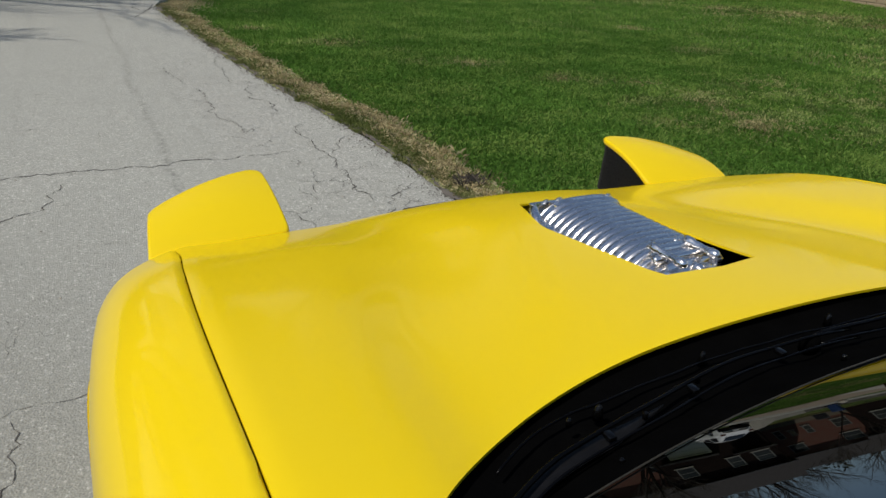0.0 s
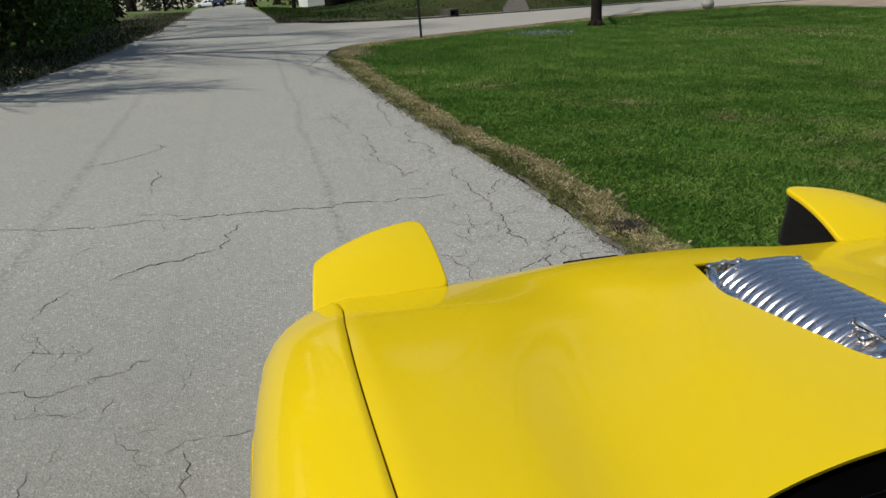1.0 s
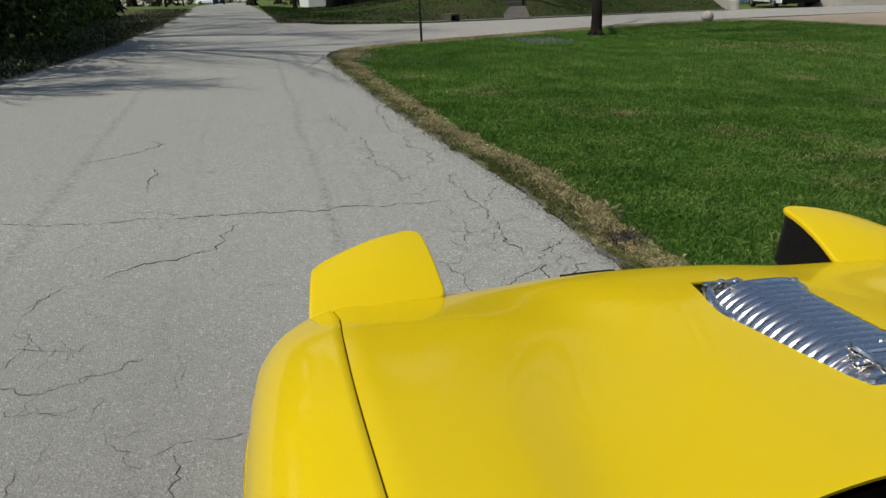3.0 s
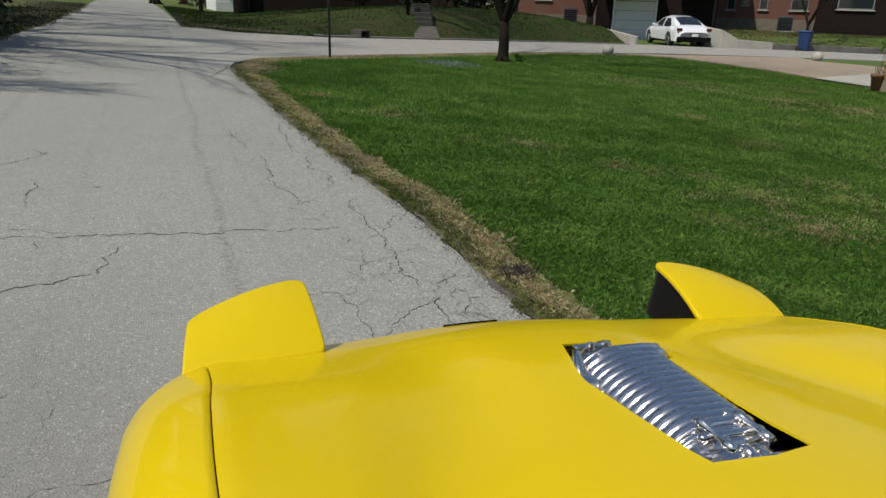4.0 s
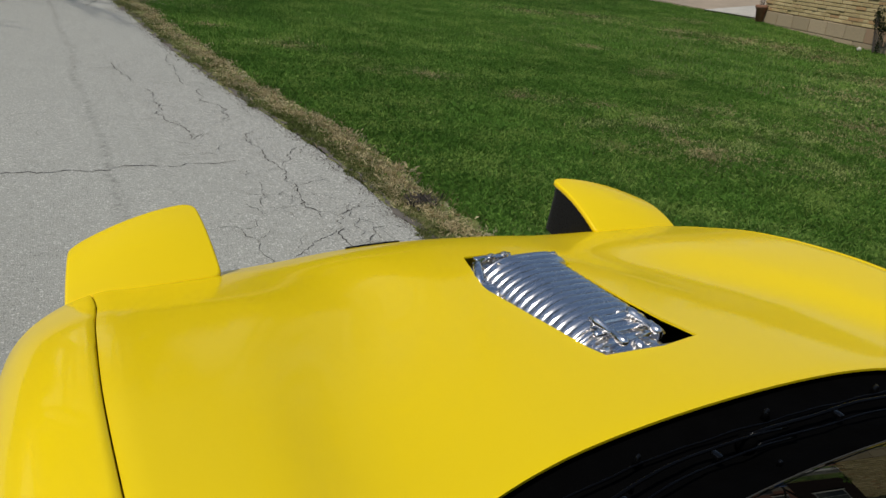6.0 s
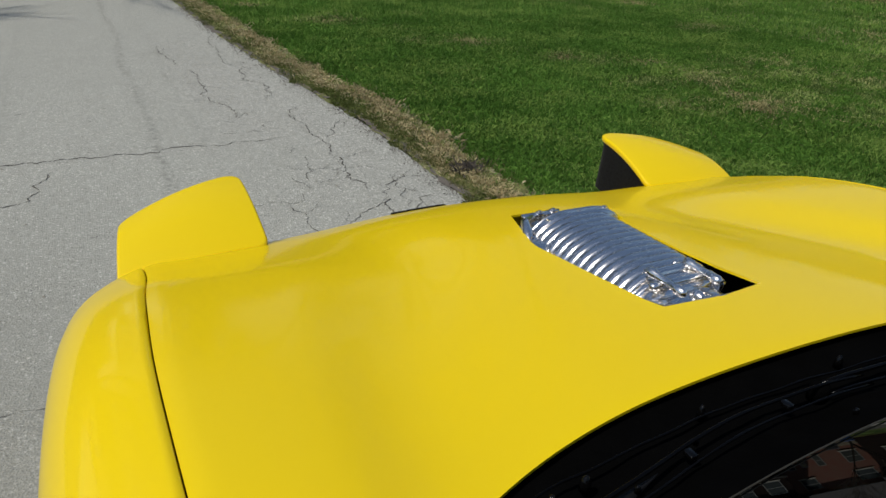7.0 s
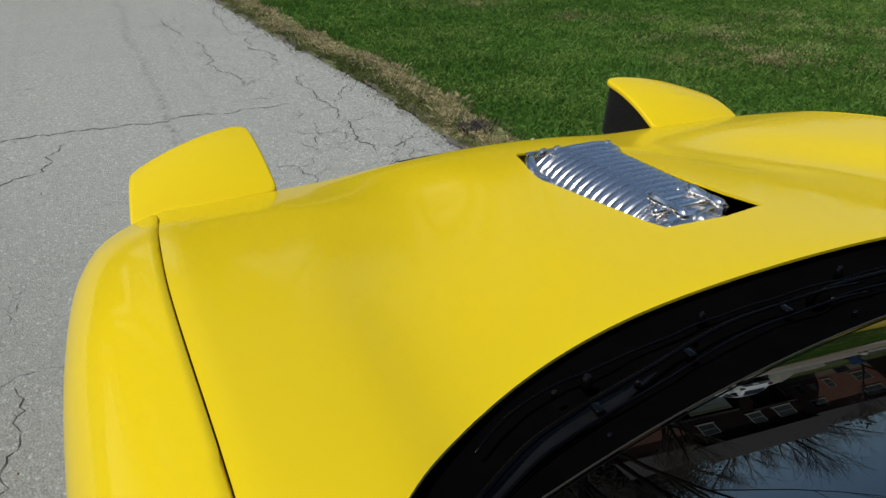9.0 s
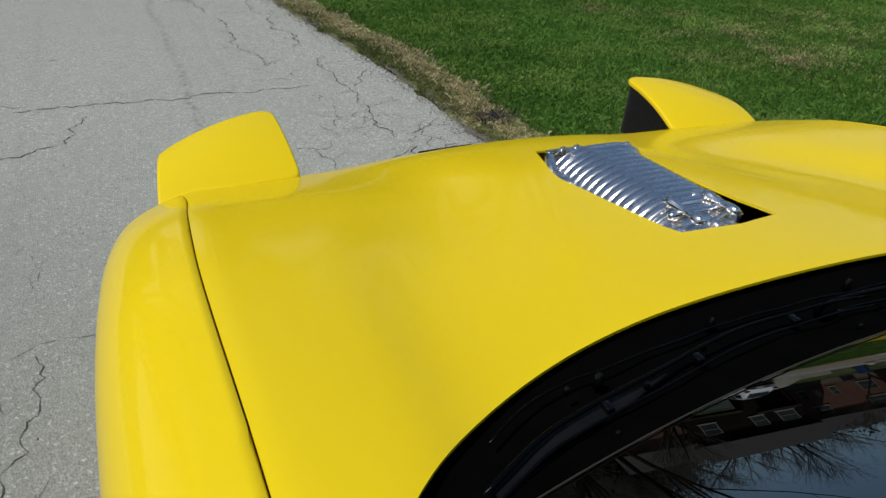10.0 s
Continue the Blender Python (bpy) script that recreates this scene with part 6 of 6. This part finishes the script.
# ---- other cars ----
def saloon(name, at, turn, paint, label):
    """A four-door car: nose along +y."""
    c = thing(name, Matrix.Translation(on_land(*at)) @ pose(0, 0, 0, 0, 0, turn) @ Matrix.Diagonal((0.92, 0.92, 0.88, 1)), label, "car")
    side = steps([(-2.5, 0.72), (-2.42, 0.90), (-2.2, 1.02), (-1.2, 1.02), (0.6, 0.98), (1.2, 0.93), (2.1, 0.80), (2.45, 0.62)])
    wide = steps([(-2.5, 0.72), (-2.3, 0.88), (-1, 0.93), (1, 0.93), (2.0, 0.88), (2.45, 0.62)])
    verts, faces, m = [], [], 24
    ys_ = np.linspace(-2.5, 2.45, 56)
    for y in ys_:
        low = 0.27
        for a in (-1.42, 1.45):
            if abs(y - a) < 0.37:
                low = max(low, 0.35 + math.sqrt(0.37**2 - (y - a) ** 2))
        h, w = float(side(y)), float(wide(y))
        for k in range(m + 1):
            t = math.pi * k / m
            cc, ss = math.cos(t), math.sin(t)
            verts.append((w * math.copysign(abs(cc) ** 0.3, cc), y, low + (h - low) * abs(ss) ** 0.45))
    for j in range(len(ys_) - 1):
        for k in range(m):
            faces.append((j * (m + 1) + k, j * (m + 1) + k + 1, (j + 1) * (m + 1) + k + 1, (j + 1) * (m + 1) + k))
    faces.append(tuple(range(m + 1)))
    faces.append(tuple(range((len(ys_) - 1) * (m + 1), len(ys_) * (m + 1)))[::-1])
    raw("body", verts, faces, paint, c)
    line = steps([(-2.05, 1.0), (-1.6, 1.25), (-1.1, 1.45), (-0.3, 1.52), (0.3, 1.46), (0.8, 1.22), (1.25, 0.96)])

    def is_glass(x, y, z):
        flank_ = 0.985 < z < 1.37 and -1.45 < y < 0.86 and abs(y + 0.24) > 0.06 and z < 1.40 - 0.50 * max(0.0, y - 0.05) and z < 1.40 - 0.62 * max(0.0, -0.75 - y)
        if abs(x) > 0.585:
            return flank_
        return (0.36 < y < 1.16 and z > 0.98 and abs(x) < 0.57) or (-1.92 < y < -1.12 and z > 1.03 and abs(x) < 0.55)

    vs, shell_, panes_ = [], [], []
    yy = np.linspace(-2.05, 1.25, 56)
    for y in yy:
        zt = float(line(y))
        for k in range(41):
            t = math.pi * k / 40
            cc, ss = math.cos(t), math.sin(t)
            z = 0.93 + (zt - 0.93) * abs(ss) ** 0.55
            vs.append(((0.80 - 0.18 * (z - 0.93) / 0.6) * math.copysign(abs(cc) ** 0.4, cc), y, z))
    for j in range(55):
        for k in range(40):
            a = (j * 41 + k, j * 41 + k + 1, (j + 1) * 41 + k + 1, (j + 1) * 41 + k)
            mid_ = sum((Vector(vs[q]) for q in a), Vector()) / 4
            (panes_ if is_glass(*mid_) else shell_).append(a)
    raw("cabin", vs, shell_, paint, c)
    raw("glazing", vs, panes_, DARK_GLASS, c)
    for s_ in (-1, 1):
        for a in (-1.42, 1.45):
            wh = new("wheel")
            wh.parent = c
            wh.location = (s_ * 0.80, a, 0.335)
            part("tyre", spun(bmesh.new(), [(0.22, -0.1), (0.31, -0.11), (0.335, -0.08), (0.335, 0.08), (0.31, 0.11), (0.22, 0.1)], 28, "X"), RUBBER, wh, smooth=True)
            bm_ = spun(bmesh.new(), [(0.23, -0.08), (0.23, 0.08)], 24, "X")
            for k in range(7):
                t = k * math.tau / 7
                tube(bm_, [(s_ * 0.09, 0.03 * math.cos(t), 0.03 * math.sin(t)), (s_ * 0.10, 0.23 * math.cos(t), 0.23 * math.sin(t))], [0.03, 0.026], 5)
            part("rim", bm_, ALLOY, wh)
        part("tail_lamp", box(bmesh.new(), (s_ * 0.74 - 0.14, -2.47, 0.78), (s_ * 0.74 + 0.12, -2.36, 0.92), 0.02), plain("dark_red_lamp", (0.10, 0.008, 0.010), 0.15, bump=0), c)
        part("mirror", box(bmesh.new(), (s_ * 0.95 - 0.08, 0.72, 0.98), (s_ * 0.95 + 0.07, 0.78, 1.08), 0.02), paint, c)
    part("bumper", box(bmesh.new(), (-0.84, -2.56, 0.26), (0.84, -2.36, 0.50), 0.04), BLACK, c)
    for s_ in (-1, 1):
        part("sill", boxes(((s_ * 0.91 - 0.03, -1.0, 0.20), (s_ * 0.91 + 0.03, 1.05, 0.30)), bevel=0.01), BLACK, c)
    part("number_plate", box(bmesh.new(), (-0.16, -2.575, 0.52), (0.16, -2.56, 0.66), 0.004), WHITE, c)
    return c


saloon("parked_car", (22.5, 28.2), -17, CARWHITE, "white four-door saloon parked in a driveway")
saloon("far_car", (-5.0, 116), 4, CARDARK, "dark car far down the road")
saloon("far_car", (-1.5, 136), 172, CARWHITE, "white car far down the road")
saloon("far_car", (-7.6, 141), 80, CARWHITE, "white car parked across beside the far road")
pole_group = "utility poles"
for x, y, h in ((7.75, 24.3, 6.0), (-5.3, 44, 7.5), (-5.6, 60, 8.0)):
    pl = tube(bmesh.new(), [(0, 0, -0.3), (0, 0, h)], [0.065, 0.05], 10)
    ob = tagged(part("pole", pl, BARK, smooth=True), "dark wooden utility pole beside the road", "pole", pole_group)
    ob.location = on_land(x, y)

# far woods that close the view
wrng = np.random.default_rng(41)
clumps = []
for k in range(200):
    a = radians(-80 + 160 * k / 199)
    d = (160 if -14 < math.degrees(a) < 6 else 105) + 50 * wrng.random()
    x, y = d * math.sin(a), d * math.cos(a)
    h = 10 + 8 * wrng.random()
    clumps.append(leaf_cloud(wrng, 420, (x, y, float(land(x, y)) + h * 0.5), (6.5, 6.5, h * 0.62), 0.62))
# leafing trees that stand close together behind the houses
for k in range(60):
    a = radians(3.5 + 26 * k / 59)
    d = 62 + 24 * wrng.random()
    x, y = d * math.sin(a), d * math.cos(a)
    h = 13 + 7 * wrng.random() ** 1.5
    clumps.append(leaf_cloud(wrng, 2600, (x, y, float(land(x, y)) + h * 0.52), (4.6, 4.6, h * 0.60), 0.20))
tagged(quads("far_woods", np.concatenate(clumps), plain("far_foliage", (0.045, 0.052, 0.030), 0.95, vary=0.4, scale=0.3, bump=0)), "dull grey-green leafing woods behind the houses", "woods", kind="stuff")

# ---- the buff brick house ----
corner, run = Vector((15.95, 11.75, 0)), Vector((-0.30, -1.0, 0)).normalized()
brick_house = thing("brick_house", Matrix.Identity(4), "buff brick house wall on tan concrete blocks", "house")
length, high = 9.0, 3.4
z_base = float(land(15.0, 9.0)) - 0.25
out = Vector((-run.y, run.x, 0)) * -1.0
if out.x > 0:
    out = -out
turn_m = Matrix((( *run, 0), (*(-out), 0), (0, 0, 1, 0), (0, 0, 0, 1))).transposed()
turn_m.translation = Vector((corner.x, corner.y, z_base))
brick_house.matrix_world = turn_m
part("wall", boxes(((0.012, 0.014, 0), (length, 6.0, high))), MORTAR, brick_house)
part("roof", boxes(((-0.5, -0.5, high), (length + 0.5, 6.5, high + 0.25)), bevel=0.02), ROOF, brick_house)
base_top = 0.62


def slab(name, w, h, d):
    bm_ = box(bmesh.new(), (0, 0, 0), (w, d, h), 0.006)
    me = bpy.data.meshes.new(name)
    bm_.to_mesh(me)
    bm_.free()
    return me


block_me = slab("block", 0.585, 0.29, 0.1)
block_me.materials.append(BLOCK)
for r in range(2):
    for k in range(int(length / 0.61)):
        ob = new("block", block_me)
        ob.parent = brick_house
        ob.location = (k * 0.61 + (0.3 if r == 0 else 0), -0.03, 0.01 + r * 0.305)
brick_me = slab("brick", 0.288, 0.064, 0.1)
brick_me.materials.append(BUFF)
short_me = slab("brick", 0.138, 0.064, 0.1)
short_me.materials.append(BUFF)
brng = random.Random(3)
rest = []
made = 0
for r in range(34):
    x = 0.0
    z = base_top + 0.01 + r * 0.080
    first = r % 2
    while x < length - 0.3:
        w = 0.142 if first or brng.random() < 0.08 else 0.292
        first = 0
        if made < 300 and x < 4.2 and r < 24:
            ob = new("brick", short_me if w < 0.2 else brick_me)
            ob.parent = brick_house
            ob.location = (x, brng.uniform(-0.022, 0.006), z)
            made += 1
        else:
            rest.append((x, brng.uniform(-0.022, 0.006), z, w))
        x += w + 0.010
bm = bmesh.new()
for x, y, z, w in rest:
    box(bm, (x, y, z), (x + w - 0.004, y + 0.1, z + 0.064))
other = make_brick("buff_brick_rest", (0.40, 0.31, 0.145), (0.47, 0.37, 0.19), (0.38, 0.26, 0.12))
for n in other.node_tree.nodes:
    if n.bl_idname == "ShaderNodeObjectInfo":
        geo = other.node_tree.nodes.new("ShaderNodeNewGeometry")
        for link in list(other.node_tree.links):
            if link.from_node == n:
                other.node_tree.links.new(geo.outputs["Random Per Island"], link.to_socket)
tagged(part("brickwork", bm, other, brick_house), kind="stuff")

bush = thing("wall_shrub", Matrix.Translation(on_land(14.45, 7.75, -0.03)) @ Matrix.Diagonal((0.6, 0.6, 0.85, 1)), "small dry shrub against the block foundation", "shrub")
bs = bmesh.new()
for k in range(8):
    a = prng.uniform(0, math.tau)
    tube(bs, [(0, 0, 0), (0.08 * math.cos(a), 0.08 * math.sin(a), 0.4), (0.16 * math.cos(a), 0.16 * math.sin(a), 0.85)], [0.02, 0.012, 0.005], 5)
part("stems", bs, TWIG, bush)
quads("foliage", leaf_cloud(np.random.default_rng(8), 500, (0, 0, 0.62), (0.22, 0.22, 0.5), 0.04), make_grass("dry_shrub_leaf", (0.012, 0.018, 0.007), (0.045, 0.058, 0.022), (0.05, 0.035, 0.02), 0.55, (0.04, 0.05, 0.02)), bush, lowest=0.02)

stake = thing("garden_board", Matrix.Translation(on_land(14.25, 7.15, -0.05)) @ pose(0, 0, 0, 0, -6, -73) @ Matrix.Diagonal((0.6, 1, 0.8, 1)), "dark pointed wooden board leaning by the wall", "board")
bm = bmesh.new()
outline = [(-0.14, 0.0), (0.14, 0.0), (0.14, 0.5), (0.05, 0.62), (0.0, 0.78), (-0.05, 0.62), (-0.14, 0.5)]
f0, f1 = [bm.verts.new((x, -0.012, z)) for x, z in outline], [bm.verts.new((x, 0.012, z)) for x, z in outline]
bm.faces.new(f0)
bm.faces.new(f1[::-1])
for k in range(7):
    bm.faces.new((f0[k], f1[k], f1[(k + 1) % 7], f0[(k + 1) % 7])[::-1])
part("panel", bm, plain("dark_wood", (0.020, 0.013, 0.010), 0.8, vary=0.3, scale=9), stake)
part("peg", boxes(((-0.02, 0.013, -0.1), (0.02, 0.04, 0.4))), plain("peg_wood", (0.07, 0.045, 0.03), 0.85), stake)
orb = bmesh.new()
bmesh.ops.create_icosphere(orb, subdivisions=3, radius=0.045)
orb_ob = part("garden_ornament", orb, CONCRETE, smooth=True)
orb_ob.location = on_land(14.30, 7.95, 0.02)
tagged(orb_ob, "small round white garden ornament by the dry shrub", "ornament")
